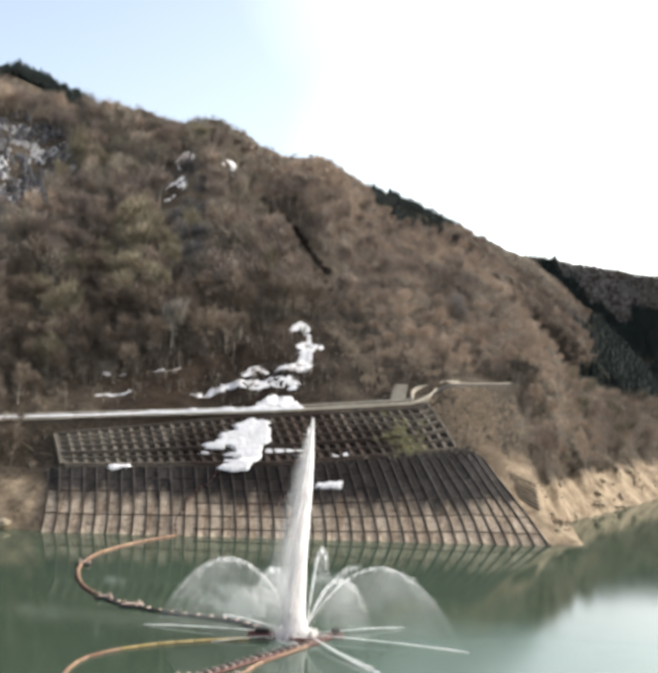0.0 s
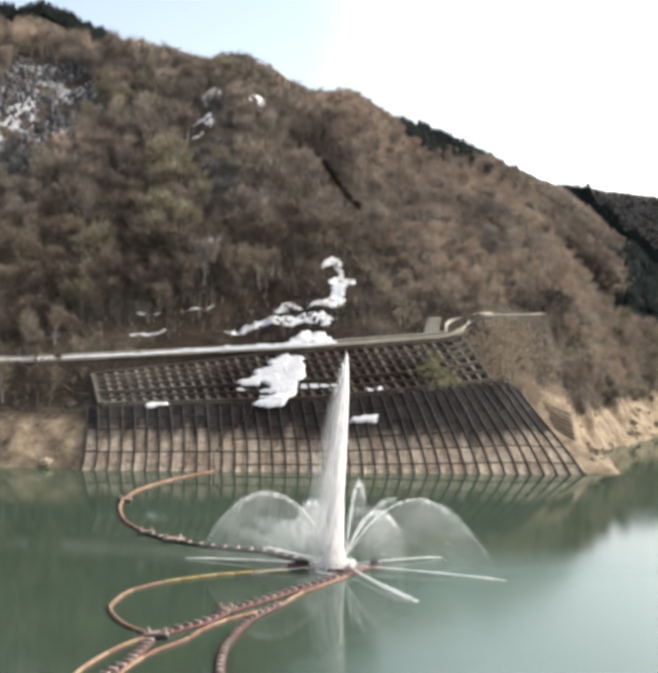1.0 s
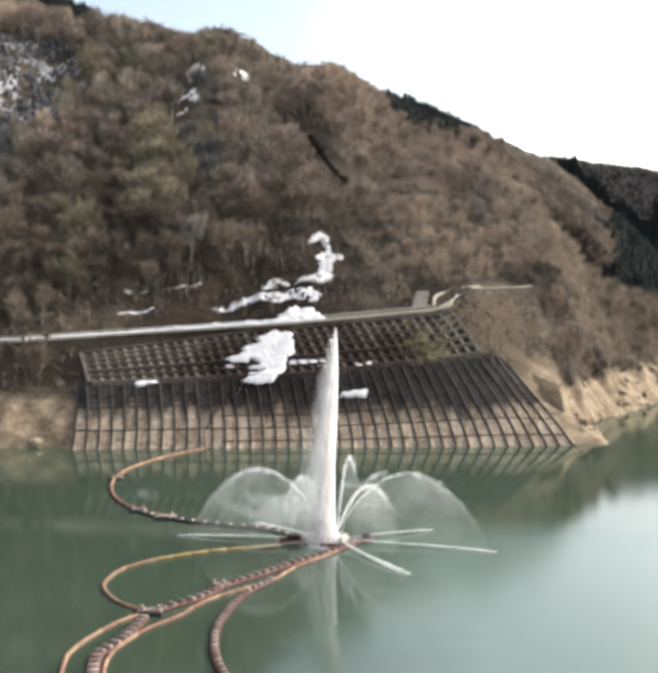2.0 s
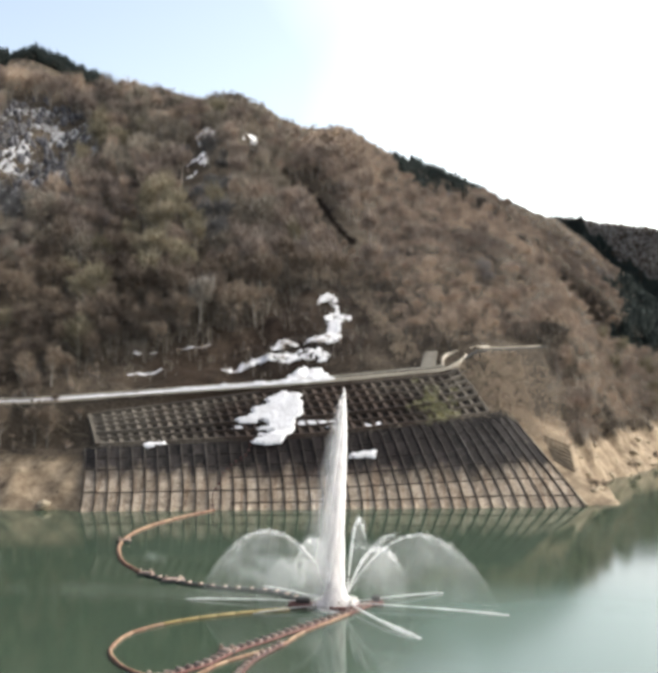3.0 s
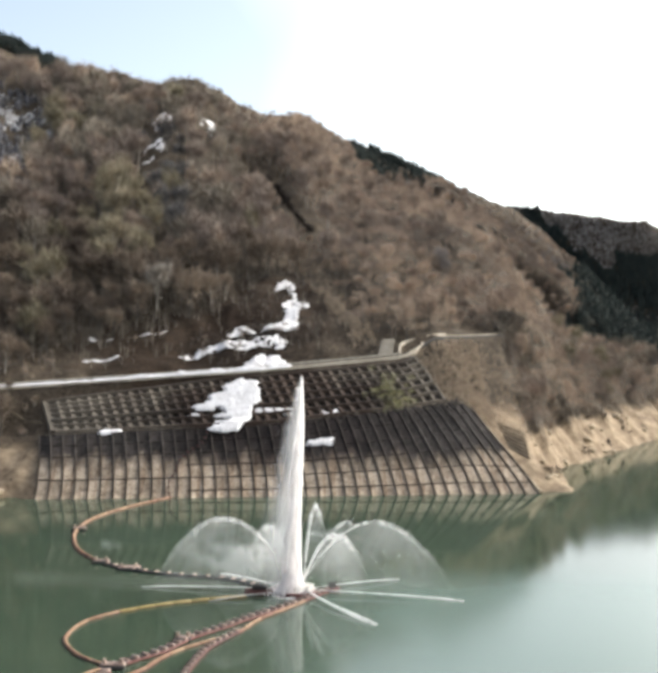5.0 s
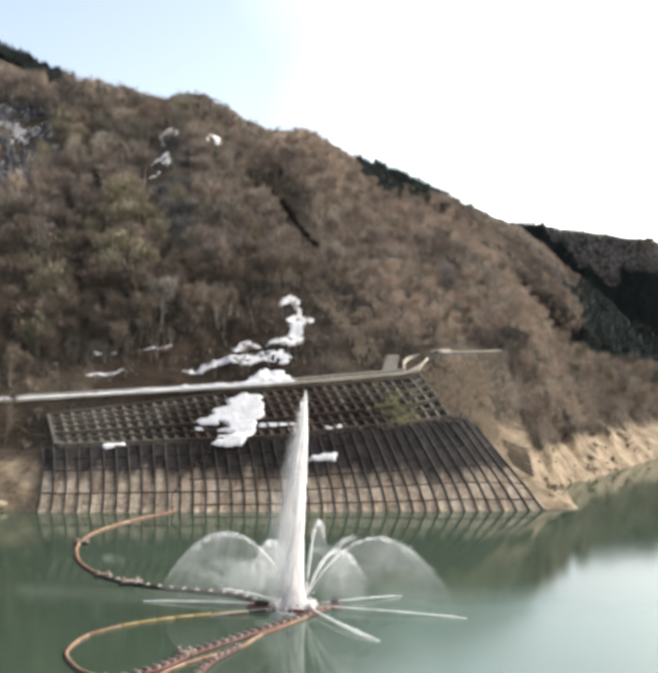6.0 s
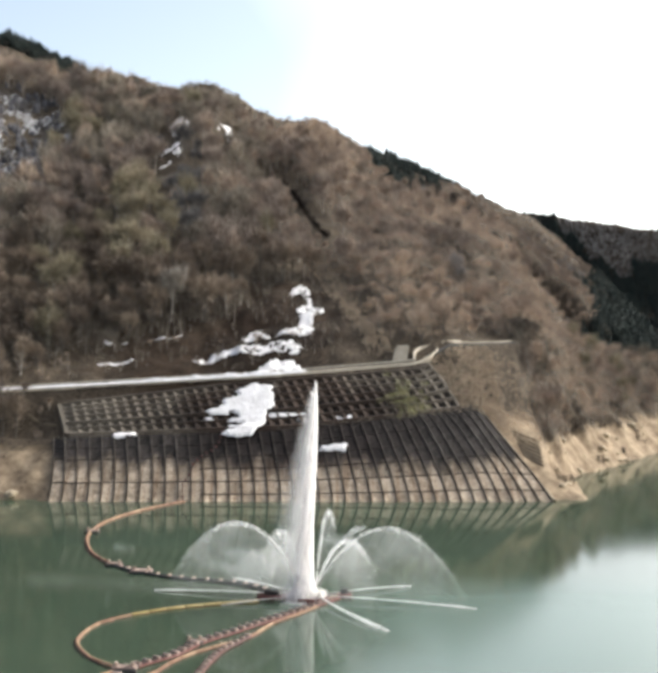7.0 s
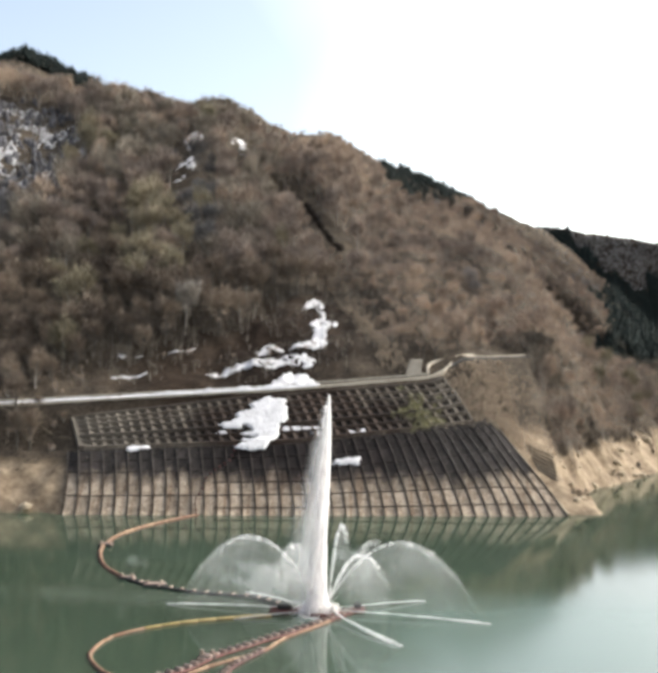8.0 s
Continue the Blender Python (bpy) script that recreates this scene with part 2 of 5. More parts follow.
TWIGS = make_twigs("bare_twigs", ((0.165, 0.13, 0.108), (0.28, 0.21, 0.162), (0.415, 0.318, 0.24)), 1.3)
# TWIGS a fifth lighter, to offset the shade inside the dense woods
LIGHT_TWIGS = make_twigs("lightened_brown_twigs", ((0.2, 0.157, 0.13), (0.335, 0.255, 0.195), (0.48, 0.372, 0.28)), 1.3)
OLIVE = make_twigs("budding_twigs", ((0.16, 0.137, 0.093), (0.24, 0.2, 0.136), (0.33, 0.27, 0.19)))
# dark undergrowth, with part of its shadow put into the colour
DARK_TWIGS = make_twigs("dark_scrub_twigs", ((0.036, 0.031, 0.028), (0.075, 0.062, 0.05), (0.13, 0.107, 0.082)))
# near-black twigs that stand in for shade in the gully and bank pits
SHADE_BLACK_TWIGS = make_twigs("shade_black_twigs", ((0.012, 0.009, 0.008), (0.02, 0.015, 0.013), (0.035, 0.026, 0.022)))
# TWIGS darkened: shade of lower slope and hollows is put into the colour
SHADED_TWIGS = make_twigs("shaded_twigs", ((0.088, 0.067, 0.054), (0.165, 0.126, 0.096), (0.265, 0.204, 0.153)))
GREY_TWIGS = make_twigs("grey_twigs", ((0.15, 0.133, 0.124), (0.24, 0.212, 0.196), (0.33, 0.295, 0.27)))
# pale grey puts the far ridge's haze into the twig colour
HAZE_TWIGS = make_twigs("haze_grey_twigs", ((0.24, 0.215, 0.2), (0.36, 0.325, 0.305), (0.46, 0.415, 0.385)))
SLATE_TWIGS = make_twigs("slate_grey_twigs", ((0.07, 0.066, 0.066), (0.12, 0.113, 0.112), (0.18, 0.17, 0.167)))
MOSS_TWIGS = make_twigs("lichened_twigs", ((0.14, 0.117, 0.093), (0.235, 0.197, 0.155), (0.345, 0.29, 0.23)))
SPRING = make_twigs("spring_green_twigs", ((0.27, 0.25, 0.13), (0.38, 0.345, 0.18), (0.48, 0.425, 0.24)))
PALE_TWIGS = make_twigs("pale_twigs", ((0.2, 0.175, 0.145), (0.27, 0.235, 0.2), (0.34, 0.3, 0.25)))
NEEDLES = speckled("dark_needles", (0.013, 0.019, 0.017), (0.03, 0.037, 0.031), 0.06, 1.0, 0.9)
DRY_GRASS = speckled("dry_grass", (0.3, 0.232, 0.17), (0.47, 0.375, 0.28), 0.3, 2.0, 0.95)
EARTH = speckled("brown_earth", (0.1, 0.078, 0.055), (0.19, 0.148, 0.105), 0.3, 2.0, 0.95, 0.05)
ROCK = speckled("tan_rock", (0.2, 0.155, 0.105), (0.36, 0.29, 0.2), 0.3, 2.0, 0.95, 0.05)
DARK_ROCK = speckled("dark_rock", (0.05, 0.047, 0.05), (0.16, 0.15, 0.155), 0.3, 2.0, 0.95, 0.1)
ORANGE = speckled("sun_bleached_orange_float", (0.165, 0.08, 0.05), (0.29, 0.18, 0.11), 0.3, 3.0, 0.6, per_object=0.35)
YELLOW = speckled("faded_yellow_float", (0.27, 0.19, 0.075), (0.4, 0.3, 0.14), 0.3, 3.0, 0.6, per_object=0.2)
RED = speckled("dull_red_float", (0.055, 0.019, 0.016), (0.12, 0.04, 0.031), 0.3, 3.0, 0.6, per_object=0.2)
PALE = speckled("pale_plastic", (0.19, 0.13, 0.105), (0.37, 0.275, 0.225), 0.5, 3.0, 0.6, per_object=0.3)
BLACK = speckled("black_rubber", (0.012, 0.012, 0.012), (0.03, 0.028, 0.026), 0.5, 3.0, 0.7)
STEEL = speckled("galvanised_steel", (0.35, 0.34, 0.32), (0.55, 0.53, 0.49), 0.5, 3.0, 0.45, spec=0.5)
RAIL = speckled("weathered_rail", (0.3, 0.265, 0.215), (0.48, 0.43, 0.355), 0.5, 3.0, 0.7)
JET = make_spray("dense_white_water", (0.88, 1.0), 1.2)
THIN_JET = make_spray("torn_white_water", (0.15, 0.7), 1.4)
ARC = make_spray("white_water_arc", (0.12, 0.52), 1.6, 0.25, True)
VEIL = make_spray("thin_spray", (0.1, 0.4), 0.6, 0.3, True)
MIST = make_spray("windblown_spray", (0.4, 0.85), 0.9, 0.3, True)
FOAM = make_spray("foam_streak", (0.2, 0.46), 0.6)
DROPS = make_spray("flying_drops", (0.85, 1.0))



# ---- shape of the ground ----
TABLE = np.random.RandomState(7).rand(256, 256)


def wave(x, y):
    """Smooth noise from -1 to 1, about one unit from bump to bump."""
    x, y = np.asarray(x, float), np.asarray(y, float)
    i, j = np.floor(x).astype(int), np.floor(y).astype(int)
    u, v = x - i, y - j
    u, v = u * u * (3 - 2 * u), v * v * (3 - 2 * v)
    a, b = TABLE[i % 256, j % 256], TABLE[(i + 1) % 256, j % 256]
    c, d = TABLE[i % 256, (j + 1) % 256], TABLE[(i + 1) % 256, (j + 1) % 256]
    return 2 * ((a * (1 - u) + b * u) * (1 - v) + (c * (1 - u) + d * u) * v) - 1


def line(*nodes):
    """A line across the plan: x, y, z of its nodes, from west to east."""
    n = np.array(nodes, float).reshape(-1, 3)
    return n[:, 0], n[:, 1], n[:, 2]


SHORE = line(-300, 205, 0, -60, 205, 0, -54, 203, 0, 44, 203, 0, 51, 207, 0, 52.5, 222, 0, 54, 233, 0, 58, 242, 0, 65, 251, 0, 74, 264, 0, 87, 283, 0, 120, 325, 0, 260, 430, 0)
BENCH = line(-300, 222, 9, -62, 219, 10, -54, 216, 11, -10, 217, 12.5, 12, 220, 14.5, 31, 224, 16.4, 44, 228, 13.5, 51, 238, 10.5, 56, 252, 10.5, 64, 264, 11, 74, 278, 11, 88, 297, 10, 125, 345, 10, 260, 450, 10)
BENCH_BACK = (BENCH[0], BENCH[1] + 2.2, BENCH[2] + 0.3)
ROAD = line(-300, 226.5, 17, -71, 228, 20.2, -12, 231, 23.4, 20, 235, 26.0, 28, 240, 30.0, 44, 252, 30.4, 60, 280, 32, 72, 308, 30.3, 88, 320, 26, 96, 327, 22.5, 104, 335, 23, 150, 390, 18, 260, 480, 16)
ROAD_BACK = line(-300, 232, 17.2, -71, 233.5, 20.4, -12, 236.5, 23.6, 20, 240, 26.2, 28, 245, 30.2, 44, 257, 30.6, 60, 288, 32, 72, 330, 28, 88, 350, 22, 104, 365, 19, 150, 410, 18, 260, 500, 14)
TERRACE = line(-300, 242, 22, -71, 243, 24.5, -26, 246, 27.5, 2, 248, 31.5, 20, 252, 33, 44, 272, 36, 60, 305, 40, 78, 372, 29, 100, 400, 22, 130, 420, 18, 300, 540, 14)
RIDGE = line(-400, 520, 178, -185.1, 520, 181, -176.1, 520, 180.3, -170.4, 520, 177.8, -163.4, 520, 179.5, -159.1, 520, 181.2, -150.8, 518, 177.9, -138.5, 513, 170.6, -120.9, 503, 160.6, -116.1, 500, 158.6, -90.8, 475, 148.8, -81.8, 468, 145.9, -66.1, 440, 135.2, -59.6, 432, 134.3, -52.3, 430, 136, -47, 430, 135.2, -37.2, 440, 131.7, -30.5, 447, 128.5, -25.6, 451, 127.7, -23.6, 456, 126.7, -12.8, 470, 128.8, -6.2, 482, 131.6, 0.7, 494, 130.6, 13.7, 525, 129.1, 23.1, 545, 128.7, 38.2, 570, 127, 56.9, 595, 122.8, 73.1, 608, 118.2, 81.4, 614, 115, 92.4, 620, 114.3, 106.4, 628, 109.7, 120.1, 632, 105.5, 135.2, 630, 93.9, 146.2, 622, 77.8, 153.4, 610, 63.8, 155.8, 600, 54.7, 159, 576, 42.3, 176.4, 562, 22.1, 208.3, 562, 26.2, 340, 620, 26)
VALLEY = line(-400, 680, 110, 0, 680, 70, 100, 665, 50, 150, 632, 38, 180, 604, 32, 400, 620, 40)
FAR_RIDGE = line(-400, 790, 120, 60, 770, 112.4, 118, 705, 110.4, 130, 695, 113.9, 146, 682, 110.9, 173, 660, 104.4, 200, 640, 96.4, 400, 650, 82.4)
BEYOND = line(-400, 1150, 20, 400, 1150, 20)
LINES = [(np.array([0.0]), np.array([-2600.0]), np.array([30.3])), (np.array([0.0]), np.array([2.0]), np.array([30.3])),
         (np.array([0.0]), np.array([38.0]), np.array([-6.0])), (SHORE[0], SHORE[1] - 14, SHORE[2] - 6.0), SHORE, BENCH, BENCH_BACK, ROAD, ROAD_BACK, TERRACE,
         RIDGE, VALLEY, FAR_RIDGE, BEYOND, (np.array([0.0]), np.array([2600.0]), np.array([20.0]))]


def gullies(x, y):
    """Spurs (up to 1) and gullies (down to -1) that run slantwise down the eastern face."""
    return wave((x + 0.43 * y) / 19, y / 240 + 4)


def ground(x, y, rough=True):
    """Height of the ground over the plan."""
    x, y = np.broadcast_arrays(np.asarray(x, float), np.asarray(y, float))
    ys = [np.interp(x, a, b) for a, b, _ in LINES]
    zs = [np.interp(x, a, c) for a, _, c in LINES]
    z = np.array(zs[0])
    for k in range(len(LINES) - 1):
        f = np.clip((y - ys[k]) / (ys[k + 1] - ys[k]), 0, 1)
        z = np.where(y >= ys[k], zs[k] * (1 - f) + zs[k + 1] * f, z)
    # spurs and gullies run down the hill face; the built slope and the road stay even
    up = np.clip((y - ys[9]) / 60, 0, 1) * np.clip((1100 - y) / 300, 0, 1) * (1 - 0.85 * np.clip((y - 630) / 30, 0, 1))
    # noise fades at the crests so the skyline fits the camera's view
    up = up * np.clip(np.abs(y - ys[10]) / np.interp(x, [-20, 20], [55, 150]), 0.05, 1)
    z = z + up * (5.0 * wave((x - 0.25 * y) / 38 + 3, y / 160) + 2.5 * wave((x - 0.2 * y) / 15, y / 45 + 9) + 1.0 * wave(x / 6, y / 7))
    z = z + up * np.clip((x + 5) / 25, 0, 1) * 11.0 * (gullies(x, y) + 0.25 * wave((x + 0.43 * y) / 6, y / 90))
    if rough:
        built = np.clip(np.minimum(x + 58, 46 - x) / 4, 0, 1) * np.clip((y - 195) / 4, 0, 1)
        wild = (1 - built * np.where(y < ys[8] + 1, 1, 0)) * np.clip((y - ys[3]) / 8, 0, 1) * np.where((y > ys[7] - 2) & (y < ys[8] + 1) & (x < 46), 0.0, 1.0)
        z = z + wild * (0.9 * wave(x / 5 + 40, y / 6) + 0.45 * wave(x / 1.9, y / 2.3 + 70))
        # rain has cut the bare bank into ribs
        z = z - wild * np.clip((x - 44) / 5, 0, 1) * np.clip((y - ys[4]) / 4, 0, 1) * np.where(y < ys[7], 5.0, 0) * np.abs(wave((x + 0.8 * y) / 5.5, (y - 0.8 * x) / 26)) * np.clip((y - ys[4]) / 14, 0.3, 1)
        z = z - 0.5 * built * np.where((y > ys[4] - 3) & (y < ys[7] - 1), 1, 0)
    return z


def gz(x, y, rough=True):
    return float(ground(x, y, rough))


# ---- mesh helpers ----
def mesh_object(name, verts, faces, mat, smooth=False):
    me = bpy.data.meshes.new(name)
    me.from_pydata([tuple(v) for v in verts], [], [tuple(f) for f in faces])
    me.materials.append(mat)
    if smooth:
        me.polygons.foreach_set("use_smooth", [True] * len(me.polygons))
    me.update()
    return new(name, me)


def under(ob, parent, label=""):
    ob.parent = parent
    return tagged(ob, label) if label else ob


def fixed(ob, parent, label=""):
    """As under(), for a mesh whose points are given in the world."""
    ob.location = -parent.location
    return under(ob, parent, label)


def part(name, bm, mat, parent, label=""):
    me = bpy.data.meshes.new(name)
    bm.to_mesh(me)
    bm.free()
    me.materials.append(mat)
    return under(new(name, me), parent, label)


def sheet(xs, ys, zfun):
    """Vertices and faces of a height field over a grid of the plan."""
    gx, gy = np.meshgrid(xs, ys)
    v = np.stack([gx, gy, zfun(gx, gy)], -1).reshape(-1, 3)
    w, h = len(xs), len(ys)
    i = (np.arange(h - 1)[:, None] * w + np.arange(w - 1)[None, :]).ravel()
    return v, np.stack([i, i + 1, i + 1 + w, i + w], -1)


def smooth_line(pts, step):
    """A soft curve through the points of a plan, cut into even steps."""
    p = np.array(pts, float)
    q = np.vstack([2 * p[0] - p[1], p, 2 * p[-1] - p[-2]])
    out = []
    for k in range(1, len(q) - 2):
        for t in np.linspace(0, 1, 24, endpoint=False):
            a, b, c, d = q[k - 1:k + 3]
            out.append(0.5 * (2 * b + (c - a) * t + (2 * a - 5 * b + 4 * c - d) * t * t + (3 * b - a - 3 * c + d) * t ** 3))
    out = np.array(out + [p[-1]])
    s = np.r_[0, np.cumsum(np.linalg.norm(np.diff(out, axis=0), axis=1))]
    n = max(2, int(round(s[-1] / step)) + 1)
    u = np.linspace(0, s[-1], n)
    return np.stack([np.interp(u, s, out[:, k]) for k in range(p.shape[1])], -1)


def sweep(path, shape):
    """Vertices and faces of a beam: shape (side, up) drawn along a path of 3D points, closed at both ends."""
    path = np.array(path, float)
    d = np.gradient(path, axis=0)
    v = []
    for p, t in zip(path, d):
        t = Vector(t).normalized()
        side = t.cross(Vector((0, 0, 1)))
        side = side.normalized() if side.length > 1e-4 else Vector((1, 0, 0))
        up = side.cross(t)
        v += [tuple(Vector(p) + side * a + up * b) for a, b in shape]
    k, n = len(shape), len(path)
    f = [(i * k + j, i * k + (j + 1) % k, (i + 1) * k + (j + 1) % k, (i + 1) * k + j) for i in range(n - 1) for j in range(k)]
    return v, f + [tuple(range(k))[::-1], tuple(range((n - 1) * k, n * k))]


def box_shape(w, h, low=0.0, bevel=0.05):
    a = w / 2
    return [(-a, low), (a, low), (a, h - bevel), (a - bevel, h), (bevel - a, h), (-a, h - bevel)]


def ring(r, n=8, squash=1.0):
    return [(r * math.cos(2 * math.pi * k / n), squash * r * math.sin(2 * math.pi * k / n)) for k in range(n)]


def empty(name, at, label, category, group="", kind=""):
    ob = new(name)
    ob.location = at
    return tagged(ob, label, category, group, kind)


# ---- large structure ----
steps_x = np.r_[-2600, -1200, -600, -400, -300, -240, np.arange(-200, -90, 2.5), np.arange(-90, 110, 1.1), np.arange(110, 290, 2.5), 300, 400, 600, 1200, 2600]
steps_y = np.r_[-2600, -800, -200, -40, -8, 2, 8, 16, 26, 38, 80, 130, 180, np.arange(186, 300, 1.0), np.arange(300, 460, 1.8), np.arange(460, 740, 2.6), np.arange(740, 900, 14.0), 950, 1050, 1150, 1500, 2600]
v, f = sheet(steps_x, steps_y, ground)
tagged(mesh_object("ground", v, f, GROUND, True), "wooded hillside with brown leaf litter above bare tan silt banks", "hillside", kind="structure")
v, f = sheet(np.linspace(-2600, 2600, 9), np.linspace(-2600, 2600, 9), lambda x, y: x * 0)
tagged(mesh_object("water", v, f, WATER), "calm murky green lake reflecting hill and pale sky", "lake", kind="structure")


# ---- lower slope: sprayed concrete between ribs ----
def lower(s, t, lift):
    """A point of the lower facing: s along the foot, t up the slope."""
    foot = np.array((-54.3 + 97.6 * s, 203.0 + 0.0 * s))
    top_y = float(np.interp(foot[0] - 3, BENCH[0], BENCH[1]))
    x = foot[0] - (2.8 - 1.0 * s + 10.5 * s ** 4) * t ** 1.5
    y = foot[1] - 1.2 + (top_y - foot[1] + 1.2) * t
    return x, y, gz(x, y, False) + lift


def drape(fun, a, b, n, lift):
    """Points from (s, t) a to b on a facing."""
    return [fun(a[0] + (b[0] - a[0]) * k / n, a[1] + (b[1] - a[1]) * k / n, lift) for k in range(n + 1)]


def panel_mesh(fun, s0, s1, t0, t1, lift, deep):
    c = [fun(s, t, lift) for s, t in ((s0, t0), (s1, t0), (s1, t1), (s0, t1))]
    m = fun((s0 + s1) / 2, (t0 + t1) / 2, lift - 0.02)
    v = c + [m] + [(x, y, z - deep) for x, y, z in c]
    return v, [(0, 1, 4), (1, 2, 4), (2, 3, 4), (3, 0, 4), (0, 5, 6, 1), (1, 6, 7, 2), (2, 7, 8, 3), (3, 8, 5, 0)]


RIBS, ROWS_LOW = 39, [k / 6 for k in range(7)]
facing = empty("slope_facing", (-5, 203, 0), "concrete slope facing, bleached tan near the water and blackened above", "retaining slope", kind="structure")
for k in range(RIBS):
    for t0, t1 in zip(ROWS_LOW, ROWS_LOW[1:]):
        v, f = panel_mesh(lower, k / RIBS, (k + 1) / RIBS, t0, t1, 0.1, 0.5)
        fixed(mesh_object("panel", v, f, PANEL), facing)
for k in range(RIBS + 1):
    v, f = sweep(drape(lower, (k / RIBS, 0), (k / RIBS, 1), 8, 0.05), box_shape(0.34, 0.28, -0.3))
    fixed(mesh_object("rib", v, f, RIB), facing, "dark weathered concrete rib")
for k, t in enumerate(ROWS_LOW[1:]):
    v, f = sweep(drape(lower, (0 if k % 2 or t > 0.6 else 0.3, t), (1, t), 60, 0.03), box_shape(0.24, 0.16, -0.3))
    fixed(mesh_object("cross_beam", v, f, RIB), facing)


# ---- upper slope: open crib of concrete beams over dark soil ----
def upper(s, t, lift):
    x = -54.0 + 82.0 * s - (3.4 + 2.4 * s) * t
    y0 = float(np.interp(x, BENCH_BACK[0], BENCH_BACK[1])) + 0.3
    y1 = float(np.interp(x, ROAD[0], ROAD[1])) - 1.4
    y = y0 + (y1 - y0) * (0.74 + 0.26 * min(1.0, 2.2 * s)) * t
    return x, y, gz(x, y, False) + lift


crib = empty("crib_slope", (-12, 222, 12), "open grid of weathered concrete beams over dark soil", "retaining slope", kind="structure")
v, f = [], []
for i in range(61):
    for j in range(13):
        v.append(upper(i / 60, j / 12, -0.32))
f = [(i * 13 + j, (i + 1) * 13 + j, (i + 1) * 13 + j + 1, i * 13 + j + 1) for i in range(60) for j in range(12)]
fixed(mesh_object("soil", v, f, SOIL, True), crib, "dark soil behind the beams")
CELLS = 37
for k in range(CELLS + 1):
    v, f = sweep(drape(upper, (k / CELLS, 0), (k / CELLS, 1), 8, 0.0), box_shape(1.0 if k else 2.4, 0.42, -0.5, 0.1))
    fixed(mesh_object("rib", v, f, CRIB), crib)
for t in (0.0, 0.17, 0.36, 0.53, 0.69, 0.84, 0.99):
    v, f = sweep(drape(upper, (0, t), (1, t), 60, 0.0), box_shape(2.0 if t == 0.36 else 1.3, 0.4, -0.5, 0.1))
    fixed(mesh_object("cross_beam", v, f, CRIB), crib)


# ---- road over the crib ----
def on_road(x, side):
    y = np.interp(x, ROAD[0], ROAD[1]) * (1 - side) + np.interp(x, ROAD_BACK[0], ROAD_BACK[1]) * side
    return float(y), float(np.interp(x, ROAD[0], ROAD[2]))


xs = np.arange(-110, 48, 1.5)
v = [(x, on_road(x, s)[0], on_road(x, s)[1] + h) for x in xs for s, h in ((0.02, -0.4), (0.02, 0.16), (0.95, 0.2), (0.95, -0.4))]
f = [(i * 4 + j, (i + 1) * 4 + j, (i + 1) * 4 + j + 1, i * 4 + j + 1) for i in range(len(xs) - 1) for j in range(3)]
tagged(mesh_object("road", v, f, ASPHALT), "narrow asphalt road along the hillside above the crib", "road", kind="structure")
v, f = sweep([(x, on_road(x, 0.0)[0] - 0.1, on_road(x, 0)[1] - 0.3) for x in np.arange(-110, 24, 1.5)], box_shape(0.4, 0.6, -0.15))
tagged(mesh_object("kerb", v, f, CONCRETE), "pale concrete edge beam along the road", "kerb", kind="structure")

# the pull-out at the bend: a low wall on either side and a pale block wall behind the road
def low_wall(name, pts, label, w=0.5, h=0.9, mat=None, lift=-0.4):
    p = smooth_line(pts, 1.2)
    v, f = sweep([(x, y, gz(x, y, False) + lift) for x, y in p], box_shape(w, h, -0.5))
    return tagged(mesh_object(name, v, f, mat or CONCRETE), label, "wall", kind="structure")


low_wall("wall_bend", [(19.6, 240.3), (20.0, 243.2), (22.0, 245.2), (27.6, 246.1), (31, 248)], "pale concrete wall round the inside of the bend", 0.5, 1.05)
low_wall("wall_outer", [(20.6, 235.2), (23.0, 236.4), (24.6, 240.0), (25.2, 243.6)], "pale concrete parapet round the outside of the bend", 0.4, 0.8)
low_wall("wall_upper", [(31, 248), (36.5, 251.0), (41, 254), (45.0, 258.4)], "thin tan wall along the climbing road", 0.5, 0.8, TAN_CONCRETE)
bm = bmesh.new()
block = [(14.4, 240.2, 26.0), (17.8, 240.2, 26.2), (18.6, 242.0, 30.0), (15.6, 242.0, 29.9)]
vs = [bm.verts.new(p) for p in block] + [bm.verts.new((x, y + 1.2, z)) for x, y, z in block]
for q in ((0, 1, 2, 3), (5, 4, 7, 6), (1, 5, 6, 2), (4, 0, 3, 7), (3, 2, 6, 7), (4, 5, 1, 0)):
    bm.faces.new([vs[i] for i in q])
bmesh.ops.bevel(bm, geom=bm.edges[:], offset=0.08, segments=1, affect="EDGES")
block_wall = empty("wall_block", (0, 0, 0), "leaning tan concrete block wall beside the road", "wall", kind="structure")
part("slab", bm, TAN_CONCRETE, block_wall)

# guard rail along the outer edge of the road
rail = empty("guard_rail", (-40, 231, 22), "pale steel guard rail on the outer edge of the road", "guard rail")
rx = np.arange(-108, 20.5, 3.0)
post_v, post_f = sweep([(0, 0, -0.2), (0, 0.001, 1.05)], ring(0.09, 6))
post_mesh = None
